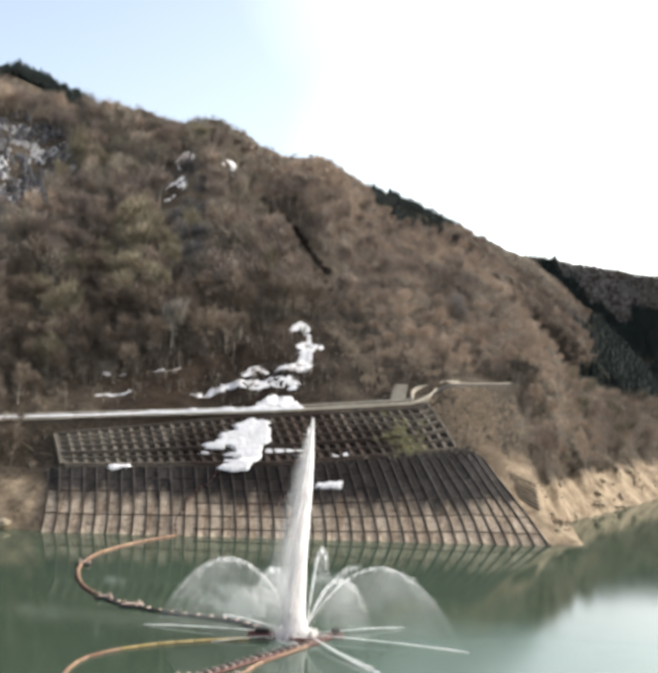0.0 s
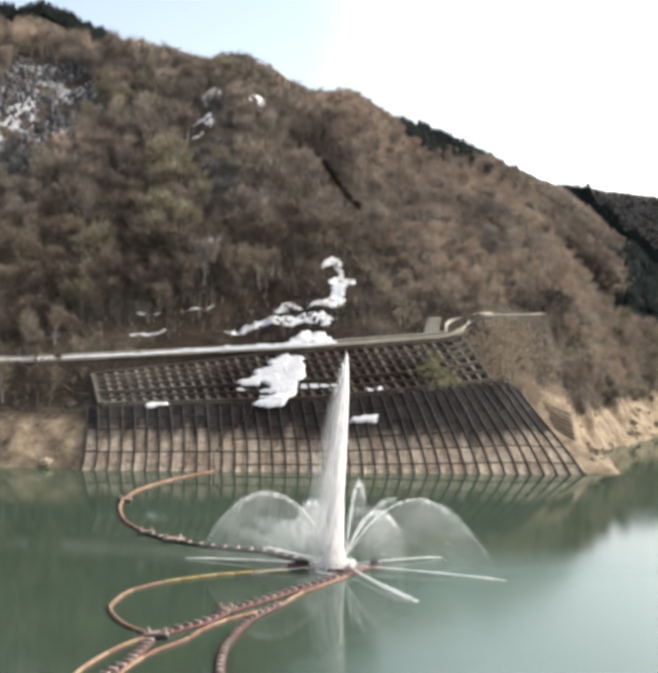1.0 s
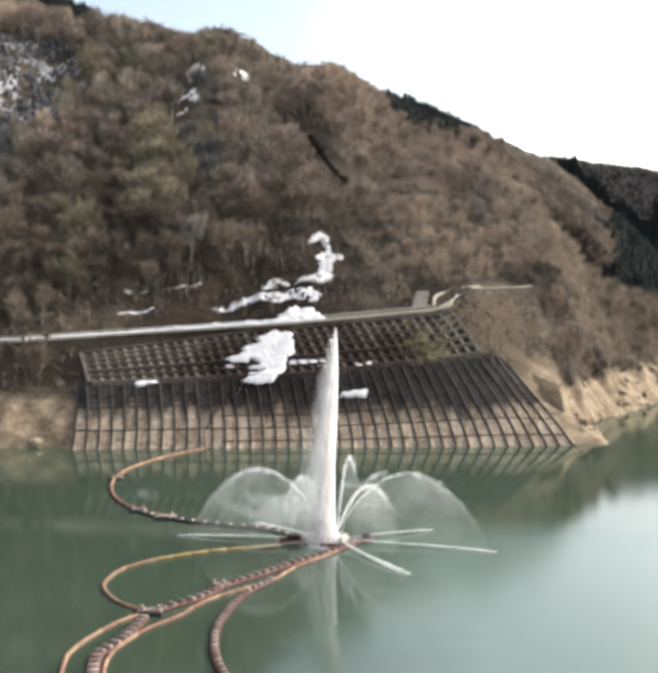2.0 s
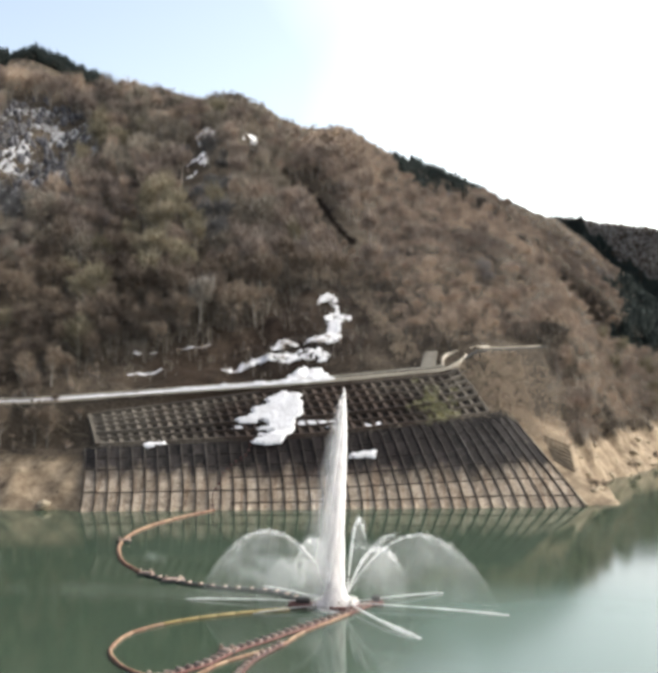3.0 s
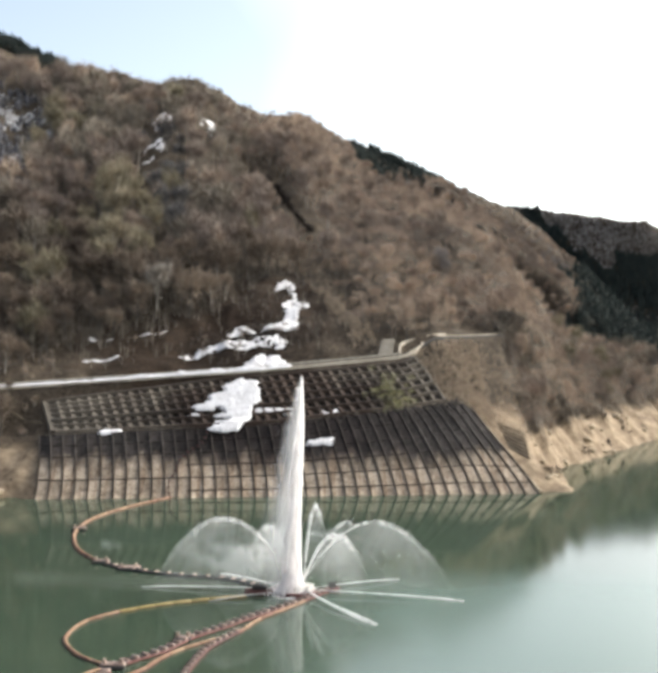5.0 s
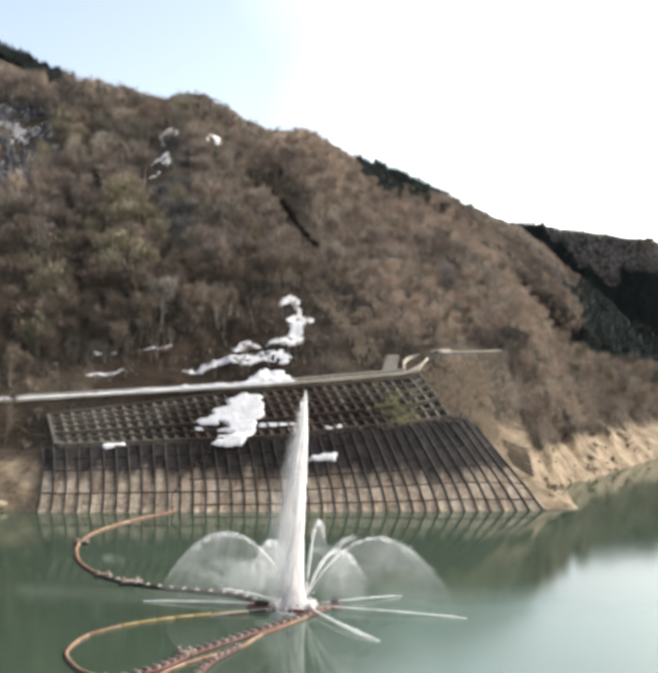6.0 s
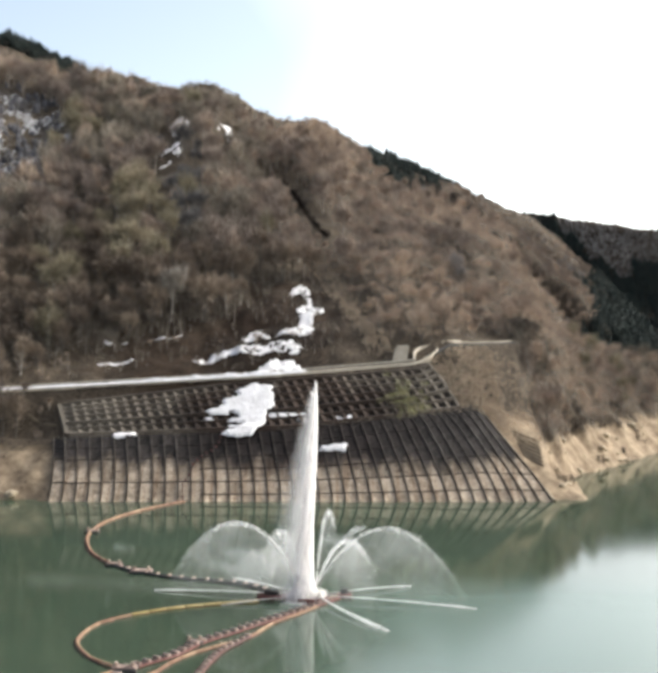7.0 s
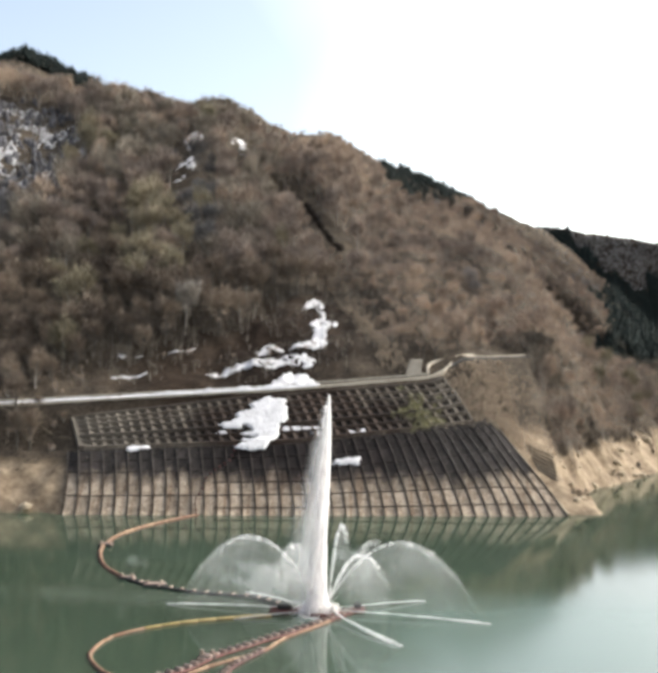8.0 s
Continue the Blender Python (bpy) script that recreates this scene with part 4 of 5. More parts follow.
for iy, y0 in enumerate(np.arange(210, 660, step * 0.9)):
    reach = 0.365 * y0 + 14
    for x0 in np.arange(-reach, reach, step):
        x, y = x0 + rng.uniform(-2.1, 2.1), y0 + rng.uniform(-1.9, 1.9)
        toe, crest = float(np.interp(x, ROAD_BACK[0], ROAD_BACK[1])) + 2.5, float(np.interp(x, RIDGE[0], RIDGE[1]))
        front, shore = float(np.interp(x, BENCH[0], BENCH[1])), float(np.interp(x, SHORE[0], SHORE[1]))
        if y > crest + 14 or y < shore + 6:
            continue
        if y < toe:
            # below the road only beside the built slope
            if (-60 < x < 48) or gz(x, y) < 10.5 or (x < 46 and y > toe - 8.5):
                continue
            s = rng.uniform(0.5, 0.9) if x > 0 else rng.uniform(0.3, 0.5)
        else:
            s = rng.uniform(0.75, 1.5)
        # growth towards the crests is capped low to fit the skyline from the camera
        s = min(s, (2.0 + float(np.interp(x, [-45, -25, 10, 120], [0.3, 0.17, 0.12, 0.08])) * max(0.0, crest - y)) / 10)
        # and kept low below the dark gully so the camera sees it
        if np.min(np.hypot(GULLY_LINE[:, 0] - x, (GULLY_LINE[:, 1] - 9 - y) / 2.2)) < 6.5:
            s = min(s, 0.42)
        if near_path(x, y, GRASS_LINE, 2.6):
            continue
        if inside(CLEARING, np.array(x), np.array(y)):
            for q in range(3):
                (shrubs if x < 3 else banks).append((x + rng.uniform(-2.5, 2.5), y + rng.uniform(-2, 2), rng.uniform(0.35, 0.85)))
            continue
        if abs(x + 38.8 - 0.02 * (250 - y)) < 4.2 and 236 < y < 268:
            continue
        if near_path(x, y, GULLY_LINE, 3.4) or near_path(x, y, GAP_LINE, 3.6) or near_path(x, y, GAP_TWO, 3.2):
            continue
        if inside(CLIFF, np.array(x), np.array(y)):
            for q in range(4):
                if rng.rand() < 0.8:
                    cliff_scrub.append((x + rng.uniform(-3, 3), y + rng.uniform(-3, 3), rng.uniform(0.4, 1.0)))
            continue
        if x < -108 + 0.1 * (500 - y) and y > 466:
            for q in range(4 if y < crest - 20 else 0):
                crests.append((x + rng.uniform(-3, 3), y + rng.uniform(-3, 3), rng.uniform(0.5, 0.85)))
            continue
        belt = float(np.interp(x, [14, 22, 32, 45, 57, 70, 80], [10, 70, 112, 100, 82, 58, 24]))
        if 14 < x < 82 and y > crest - belt - 7 * float(wave(x / 8, y / 8)) and (x > 32 or y < crest - 14):
            for q in range(6):
                firs.append((x + rng.uniform(-3, 3), y + rng.uniform(-3, 3), rng.uniform(0.32, 0.54)))
            continue
        if y > 345 and x > 0.25 * y + 13 * float(wave(x / 14, y / 20)):
            for q in range(7):
                firs.append((x + rng.uniform(-3, 3), y + rng.uniform(-3, 3), rng.uniform(0.45, 0.8) * (0.45 if y > crest - 30 else 1.0)))
        # slate belts bounded by sight lines (x / y) to fit the camera's view
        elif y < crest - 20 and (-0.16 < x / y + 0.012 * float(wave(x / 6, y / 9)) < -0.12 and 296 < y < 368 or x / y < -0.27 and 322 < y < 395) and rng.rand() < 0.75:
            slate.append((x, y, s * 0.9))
        elif abs(x + 64) < 9 and abs(y - 312) < 14 or (y < crest - 28 and float(wave(x / 17 + 5, y / 26)) > (0.25 if x < -50 else 0.45) and x < 0 and y < (430 if x < -50 else 372) and rng.rand() < 0.55):
            (shaded_far if x < -68 and y < 362 and rng.rand() < 0.6 else olive).append((x, y, s))
        elif y < 288 and len(near) < 290 and abs(x) < 0.35 * y:
            near.append((x, y, s if x < 4 else s * 0.55))
            if x >= 4:
                for q in range(3):
                    sunny.append((x + rng.uniform(-3, 3), y + rng.uniform(-3, 3), rng.uniform(0.55, 0.95)))
        elif x > 4 + 6 * float(wave(y / 20, 1.5)):
            # gullies get darker, greyer twigs that paint in their shading
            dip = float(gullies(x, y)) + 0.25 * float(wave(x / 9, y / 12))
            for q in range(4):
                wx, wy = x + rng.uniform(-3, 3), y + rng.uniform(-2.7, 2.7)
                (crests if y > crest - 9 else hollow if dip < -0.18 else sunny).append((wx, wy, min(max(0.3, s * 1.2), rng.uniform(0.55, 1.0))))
            if rng.rand() < 0.3:
                (hollow_trees if dip < -0.2 else far).append((x, y, s * 0.6))
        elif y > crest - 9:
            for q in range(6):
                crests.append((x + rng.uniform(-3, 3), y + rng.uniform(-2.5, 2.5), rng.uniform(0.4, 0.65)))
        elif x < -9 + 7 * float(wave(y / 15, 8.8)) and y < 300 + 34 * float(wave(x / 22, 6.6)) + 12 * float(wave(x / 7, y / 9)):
            (mossy if x < -34 and rng.rand() < 0.25 else shaded_far).append((x, y, s))
        else:
            (mossy if x < -22 and rng.rand() < 0.35 + 0.5 * float(wave(x / 16 + 9, y / 24)) else far).append((x, y, s))
# conifers on the high western ridge and far slopes
for k in range(1500):
    x = rng.uniform(-215, -116)
    firs.append((x, float(np.interp(x, RIDGE[0], RIDGE[1])) + rng.uniform(-16, 12), rng.uniform(0.28, 0.48)))
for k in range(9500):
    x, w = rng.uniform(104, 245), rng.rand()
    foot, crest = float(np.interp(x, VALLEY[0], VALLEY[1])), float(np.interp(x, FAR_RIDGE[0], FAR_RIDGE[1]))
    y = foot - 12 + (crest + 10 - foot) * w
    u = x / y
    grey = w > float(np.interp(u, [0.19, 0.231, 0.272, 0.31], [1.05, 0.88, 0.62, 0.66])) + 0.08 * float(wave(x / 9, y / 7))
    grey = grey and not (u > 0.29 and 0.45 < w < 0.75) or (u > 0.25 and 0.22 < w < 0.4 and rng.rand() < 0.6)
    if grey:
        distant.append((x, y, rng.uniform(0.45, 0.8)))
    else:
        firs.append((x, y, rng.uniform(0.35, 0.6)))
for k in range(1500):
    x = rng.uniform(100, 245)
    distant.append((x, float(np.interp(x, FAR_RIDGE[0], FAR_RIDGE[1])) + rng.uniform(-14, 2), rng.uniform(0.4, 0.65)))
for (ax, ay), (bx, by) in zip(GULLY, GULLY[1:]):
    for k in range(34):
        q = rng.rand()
        shade_scrub.append((ax + (bx - ax) * q + rng.normal(0, 0.3), ay + (by - ay) * q + rng.normal(0, 0.8), rng.uniform(0.42, 0.68)))

# scrub on the banks beside the built slope, below and beyond the road
for k in range(5200):
    x, y = rng.uniform(-100, 110), rng.uniform(208, 345)
    if abs(x) > 0.36 * y or (-60 < x < 32 and y < 250):
        continue
    toe = float(np.interp(x, TERRACE[0], TERRACE[1]))
    z = gz(x, y)
    if y < toe + 6 and z > 9.5 + 2.5 * float(wave(x / 7, y / 7)) and not (x < 47 and abs(y - float(np.interp(x, ROAD[0], ROAD[1])) - 1.5) < 5.0):
        if x < 47:
            if rng.rand() < (0.8 if x < 0 else 0.35):
                banks.append((x, y, rng.uniform(0.3, 0.6) if x < 0 else rng.uniform(0.25, 0.5)))
        else:
            banks.append((x, y, rng.uniform(0.6, 1.4)))
for k in range(105):
    shrubs.append((rng.normal(51, 2.6), rng.normal(262, 6.5), rng.uniform(0.9, 1.6)))
# near-black brush puts shade into the washed-out hollows of the bare bank
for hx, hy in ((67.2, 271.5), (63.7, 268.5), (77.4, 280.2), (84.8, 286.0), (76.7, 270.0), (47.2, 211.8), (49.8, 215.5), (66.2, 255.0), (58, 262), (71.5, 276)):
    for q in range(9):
        shade_scrub.append((hx + rng.normal(0, 0.7), hy + rng.normal(0, 1.2), rng.uniform(0.2, 0.5)))
for k in range(900):
    x = rng.uniform(-80, 8)
    y = float(np.interp(x, ROAD_BACK[0], ROAD_BACK[1])) + rng.uniform(9, 48)
    if not inside(CLEARING, np.array(x), np.array(y)):
        shrubs.append((x, y, rng.uniform(0.5, 1.1)))
for k in range(5600):
    x, y = rng.uniform(16, 47), rng.uniform(214, 246)
    road_y, z = float(np.interp(x, ROAD[0], ROAD[1])), gz(x, y)
    if x > 29.5 - 0.72 * (y - 224) and (x < 38 or rng.rand() < 0.2) and z > 9 and y < road_y - 1.0 and (y > np.interp(x, BENCH[0], BENCH[1]) + 1.5 or x > 38.5 + 0.6 * (218 - y)):
        grass.append((x, y, rng.uniform(0.16, 0.44)))
# rough growth on the bench between facing and crib
for k in range(620):
    x = rng.uniform(-56, 33)
    y = float(np.interp(x, BENCH[0], BENCH[1])) + rng.normal(0.6, 0.9)
    if not (-46 < x < -39 or -24 < x < -11):
        (grass if x > 8 and rng.rand() < 0.22 else shrubs).append((x, y, rng.uniform(0.12, 0.34)))
for k in range(9):
    olive.append((rng.uniform(70, 92), rng.uniform(292, 316), rng.uniform(0.5, 0.85)))
    mossy.append((rng.uniform(94, 112), rng.uniform(322, 338), rng.uniform(0.55, 0.85)))
for k in range(650):
    gx, gy = GRASS_LINE[rng.randint(len(GRASS_LINE))] + rng.normal(0, 1.0, 2) * (1.5, 1.2)
    if gy > np.interp(gx, ROAD_BACK[0], ROAD_BACK[1]) + 2.5:
        grass.append((gx, gy, rng.uniform(0.2, 0.5)))
forest("bare_woods", far, BARE, [BARK, LIGHT_TWIGS], "leafless brown broadleaf woods covering the hillside", 21)
forest("sunny_thicket", sunny, THICKET[:1] + FAR_THICKET, [BARK, TWIGS], "leafless tan brushwood in strips down the sunnier slope", 32)
forest("hollow_thicket", hollow, FAR_THICKET, [DARK_BARK, SHADED_TWIGS], "leafless brushwood in the hollows of the eastern slope, darkened for shade", 34)
forest("hollow_woods", hollow_trees, BARE, [DARK_BARK, GREY_TWIGS], "leafless trees in the hollows of the eastern slope, greyed for shade", 35)
forest("cliff_scrub", cliff_scrub, SHRUB, [DARK_BARK, GREY_TWIGS], "grey leafless scrub among snow and rocks on the cliff", 37, "scrub")
forest("ditch_scrub", shade_scrub, SHRUB, [SHADE_BLACK_TWIGS, SHADE_BLACK_TWIGS], "near-black scrub standing in for shade in a narrow gully and bank pits", 36, "scrub")
forest("slate_woods", slate, BARE, [DARK_BARK, SLATE_TWIGS], "slate-grey leafless woods in two belts on the western hill", 38)
forest("mossy_woods", mossy, BARE + LOW, [BARK, MOSS_TWIGS], "grey-olive leafless woods with lichened twigs", 33)
forest("distant_woods", distant, TUFT, [BARK, HAZE_TWIGS], "leafless woods on the far ridge, greyed for haze", 28)
forest("dry_grass", grass, TUFT, [DRY_GRASS, DRY_GRASS], "dry tan grass tussocks on the spur and in a strip above the road", 29, "grass")
forest("ridge_woods", crests, TUFT, [BARK, TWIGS], "leafless brown woods along the skyline", 26)
forest("damp_woods", shaded_far, BARE, [DARK_BARK, SHADED_TWIGS], "leafless woods on the lower slope, shade put into their dark colour", 27)
forest("budding_woods", olive, BARE, [BARK, OLIVE], "olive-tinted budding trees among the bare woods", 22)
forest("conifer_woods", firs, FIRS[:1] + FAR_FIRS, [BARK, NEEDLES], "dark green conifers on the ridges and in the side valley", 23)
forest("bank_scrub", banks, SHRUB, [BARK, TWIGS], "leafless brown scrub on the banks beside the built slope", 25, "scrub")
forest("bare_scrub", shrubs, TUFT, [BARK, DARK_TWIGS], "low leafless scrub on the terrace above the road", 24, "scrub")


def tree_thing(name, data, mats, label, category="tree"):
    v, f, split = data
    ob = empty(name, (0, 0, 0), label, category)
    under(mesh_object("trunk", v, f[:split], mats[0]), ob)
    w = f[split:]
    under(mesh_object("crown", v[w.min():], w - w.min(), mats[1]), ob)
    return ob


dull = [tree_thing("bare_tree", b, (DARK_BARK, SHADED_TWIGS), "leafless tree in the woods above the road, darkened for shade") for b in BARE]
warm = [tree_thing("bare_tree", b, (DARK_BARK, TWIGS), "leafless brown broadleaf tree on the sunnier slope") for b in BARE]
pale = [tree_thing("bare_tree", b, (PALE_BARK, SHADED_TWIGS), "leafless brown tree with a pale straight trunk") for b in BARE[:4]]
waiting = {id(ob) for ob in dull + warm + pale}
for ob in dull + warm + pale:
    tagged(ob, group="bare trees above the lake")
for x, y, q in near:
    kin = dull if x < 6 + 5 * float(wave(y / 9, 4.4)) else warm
    kin = pale if x < -55 and y < 244 and rng.rand() < 0.5 else kin
    kin = pale if -34 < x < -7 and y > 262 and rng.rand() < 0.3 else kin
    ob = kin[rng.randint(len(kin))]
    m = Matrix.LocRotScale((x, y, gz(x, y)), Euler((0, 0, rng.rand() * 6.28)), (q, q, q * rng.uniform(0.72, 0.95)))
    if id(ob) in waiting:
        waiting.discard(id(ob))
        ob.location, ob.rotation_euler = m.translation, m.to_euler()
    else:
        copy_thing(ob, m)
birch = tree_thing("pale_tree", twig_tree(np.random.RandomState(3), 15, 4.6, 900, 9, 0.32, 0.9), (PALE_BARK, PALE_TWIGS), "tall bare tree with pale forking trunk among darker woods")
birch.location = (-39.6, 262, gz(-39.6, 262))
bush = forest("dry_bush", [(17.0 + rng.normal(0, 2.2), 225.4 + rng.normal(0, 1.9), rng.uniform(0.45, 0.8)) for _ in range(46)], SHRUB, [BARK, SPRING], "olive-green scrub growing over the crib beams", 31, "scrub")


# ---- floating booms ----
def bead(r, long, n=8):
    """A float along x with rounded ends."""
    prof = [(-0.5, 0.6), (-0.485, 0.88), (-0.46, 1.0), (0.46, 1.0), (0.485, 0.88), (0.5, 0.6)]
    v = [(a * long, r * b * math.cos(2 * math.pi * k / n), r * b * math.sin(2 * math.pi * k / n)) for a, b in prof for k in range(n)]
    f = [(i * n + k, i * n + (k + 1) % n, (i + 1) * n + (k + 1) % n, (i + 1) * n + k) for i in range(5) for k in range(n)]
    return v, f + [tuple(range(n))[::-1], tuple(range(5 * n, 6 * n))]


def boom(name, pts, label, mat, r=0.27, long=2.2, category="boom", float_name="float", second=None):
    """A chain of floats laid on the water along a curve of the plan, with its skirt rope."""
    p = smooth_line(pts, long)
    ob = empty(name, (*p[0], 0), label, category)
    v, f = bead(r, long * 0.985)
    first = None
    for k, (a, b) in enumerate(zip(p, p[1:])):
        if first is None:
            fl = mesh_object(float_name, v, f, mat, True)
            first = fl.data
        else:
            fl = new(float_name, first)
        m = (a + b) / 2 - p[0]
        fl.parent = ob
        fl.location = (m[0], m[1], 0.1)
        fl.rotation_euler = (0, 0, math.atan2(b[1] - a[1], b[0] - a[0]))
    q = smooth_line(pts, 0.8)
    v, f = sweep([(x - p[0][0], y - p[0][1], 0.02) for x, y in q], ring(r * 1.12, 6, 0.35))
    under(mesh_object("skirt", v, f, second or RED), ob, "wet reddish skirt at the waterline")
    return ob


def walkway(name, pts, label, gap=1.0, wide=0.5, big=1.0, tube=None):
    """Two dark red tubes with pale cross floats on them."""
    p = smooth_line(pts, gap)
    ob = empty(name, (*p[0], 0), label, "float chain")
    d = np.gradient(p, axis=0)
    d /= np.linalg.norm(d, axis=1)[:, None]
    side = np.stack([-d[:, 1], d[:, 0]], -1)
    for s in (-wide, wide):
        q = p + side * s - p[0]
        v, f = sweep([(x, y, 0.12) for x, y in q], ring(0.17, 6))
        under(mesh_object("tube", v, f, tube or RED), ob)
    v, f = bead(0.24 * big, 1.05 * wide * 2)
    mesh = {}
    for k in range(len(p)):
        kind, mat = (("cross_float", PALE) if k % 2 == 0 else ("cross_tie", BLACK))
        if kind not in mesh:
            fl = mesh_object(kind, v, f, mat, True)
            mesh[kind] = fl.data
        else:
            fl = new(kind, mesh[kind])
        fl.parent = ob
        fl.location = (*(p[k] - p[0]), 0.3 if k % 2 == 0 else 0.14)
        fl.rotation_euler = (0, 0, math.atan2(side[k][1], side[k][0]))
    return ob


boom("orange_boom", [(-28.0, 203.0), (-34.4, 192.3), (-38.3, 181.2), (-38.9, 171.2), (-37.9, 164.0), (-34.9, 154.3), (-30.2, 146.2)], "sun-bleached orange float boom curving out from the shore", ORANGE, 0.29)
walkway("float_chain", [(-30.2, 146.2), (-25.4, 141.7), (-19.0, 138.0), (-11.4, 135.1), (-6.8, 130.4)], "dark float chain with pale floats running to the fountain", 0.95, 0.32, 0.8, BLACK)
boom("yellow_boom", [(-8.5, 126.2), (-12.6, 125.1), (-18.4, 122.8), (-22.6, 120.0)], "faded yellow float boom beside the fountain", YELLOW, 0.24)
boom("orange_boom", [(-22.6, 120.0), (-25.6, 116.4), (-26.5, 110.8), (-25.7, 107.5), (-23.3, 103.4), (-20.3, 100.8)], "tan-orange float boom in a loop", ORANGE, 0.22, second=BLACK)
boom("orange_boom", [(-19.6, 100.6), (-21.9, 97.9), (-23.8, 93.0), (-24.6, 88.9), (-24.2, 85.8), (-23.4, 82), (-21, 76)], "tan-orange float boom leaving the junction float", ORANGE, 0.21)
boom("orange_boom", [(0.9, 127.6), (-3.3, 120.8), (-6.4, 116.2), (-8.5, 110.9), (-10.7, 108.7), (-13.9, 105.2), (-15.6, 102.0), (-16.6, 99.2), (-19.0, 95.5), (-20.5, 91.1), (-20.9, 87.9), (-20.2, 83.2), (-18, 77)], "bleached orange float boom beside the red float chain", ORANGE, 0.2)
walkway("float_chain", [(1.4, 128.6), (-1.8, 124.0), (-4.9, 120.0), (-7.7, 116.6), (-10.3, 113.1), (-13.4, 109.2), (-15.6, 104.9), (-17.8, 102.4), (-19.7, 100.1)], "red float chain with pale cross floats", 0.6, 0.44, 0.98)
walkway("float_chain", [(-19.9, 98.4), (-20.7, 92.3), (-21.9, 88.9), (-21.6, 85.9), (-21.0, 83.2), (-19, 77)], "red float chain with pale cross floats", 0.6, 0.44, 0.98)
walkway("float_chain", [(-8.6, 111.2), (-10.9, 106.2), (-11.6, 103.3), (-12.0, 101.2), (-12.5, 96.6), (-12.2, 91.3), (-11.4, 87.1), (-10.3, 83.4), (-8.5, 77)], "thin reddish float chain with pale floats", 0.6, 0.28, 0.9)


# a mooring line with small floats runs from the shore up the facing
mooring = empty("mooring_line", (-28.0, 203.0, 0), "rope with small dull red floats lying up the concrete slope", "rope")
way = smooth_line([(-28.2, 202.4), (-28.8, 205.5), (-27.8, 207.5), (-27.1, 210.0), (-24.9, 212.0), (-22.9, 213.5), (-22.0, 216.5)], 0.55)
on_slope = [(x + 28.0, y - 203.0, max(0.1, gz(x, y, False) + 0.45)) for x, y in way]
v, f = sweep(on_slope, ring(0.07, 5))
under(mesh_object("rope", v, f, BLACK), mooring)
v, f = bead(0.19, 0.42)
small = None
for k, p in enumerate(on_slope):
    if k % 2:
        continue
    fl = mesh_object("float", v, f, RED, True) if small is None else new("float", small)
    small = fl.data
    under(fl, mooring).location = p
    fl.rotation_euler = (0, 0.6, 1.2 + 0.5 * math.sin(k * 2.3))


def junction(at, label, size=1.0):
    ob = empty("junction_float", (*at, 0), label, "float")
    bm = bmesh.new()
    bmesh.ops.create_cube(bm, size=1)
    bmesh.ops.scale(bm, vec=(2.4 * size, 1.3 * size, 0.5), verts=bm.verts)
    bmesh.ops.bevel(bm, geom=bm.edges[:], offset=0.12, segments=2, affect="EDGES")
    bmesh.ops.translate(bm, vec=(0, 0, 0.2), verts=bm.verts)
    deck = part("deck", bm, PALE, ob, "stained pale deck")
    for s in (-1, 1):
        v, f = bead(0.28, 2.6 * size)
        fl = under(mesh_object("pontoon", v, f, BLACK, True), ob)
        fl.location = (0, 0.7 * s * size, 0.1)
    for s in (-0.8, 0.8):
        v, f = sweep([(s * size, 0, 0.4), (s * size, 0.001, 0.85)], ring(0.2, 7))
        under(mesh_object("marker_post", v, f, PALE), deck)
    return ob


junction((-19.6, 100.3), "grey junction float where the booms meet")
junction((-25.4, 141.9), "pale junction float on the dark float chain", 1.2)
junction((-30.0, 146.2), "pale junction float at the end of the orange boom", 0.9)
junction((-38.6, 171.0), "pale float at the turn of the orange boom", 0.9)
junction((-14.0, 109.0), "pale float in the red float chain", 0.7)

# ---- fountain ----
FX, FY = -2.2, 127.6
platform = empty("fountain_platform", (FX, FY, 0), "floating fountain platform with dull red pontoons and steel nozzles", "platform")
for g in range(6):
    a = math.pi * g / 3 + 0.25
    v, f = bead(0.32, 2.1)
    fl = under(mesh_object("pontoon", v, f, RED, True), platform)
    fl.location, fl.rotation_euler = (2.0 * math.cos(a), 2.0 * math.sin(a), 0.2), (0, 0, a + math.pi / 2)
    v, f = sweep([(0, 0, 0.35), (2.0 * math.cos(a), 2.0 * math.sin(a), 0.35)], box_shape(0.3, 0.25))
    strut = under(mesh_object("strut", v, f, STEEL), platform)
    v, f = sweep([(1.3 * math.cos(a), 1.3 * math.sin(a), 0.4), (1.55 * math.cos(a), 1.55 * math.sin(a), 1.1)], ring(0.16, 7))
    under(mesh_object("nozzle", v, f, STEEL), strut)
bm = bmesh.new()
bmesh.ops.create_cone(bm, cap_ends=True, segments=14, radius1=1.0, radius2=0.8, depth=0.8)
bmesh.ops.bevel(bm, geom=[e for e in bm.edges if abs(e.verts[0].co.z - e.verts[1].co.z) < 0.01], offset=0.1, segments=2, affect="EDGES")
bmesh.ops.translate(bm, vec=(0, 0, 0.6), verts=bm.verts)
part("pump_housing", bm, STEEL, platform, "pale grey pump housing")
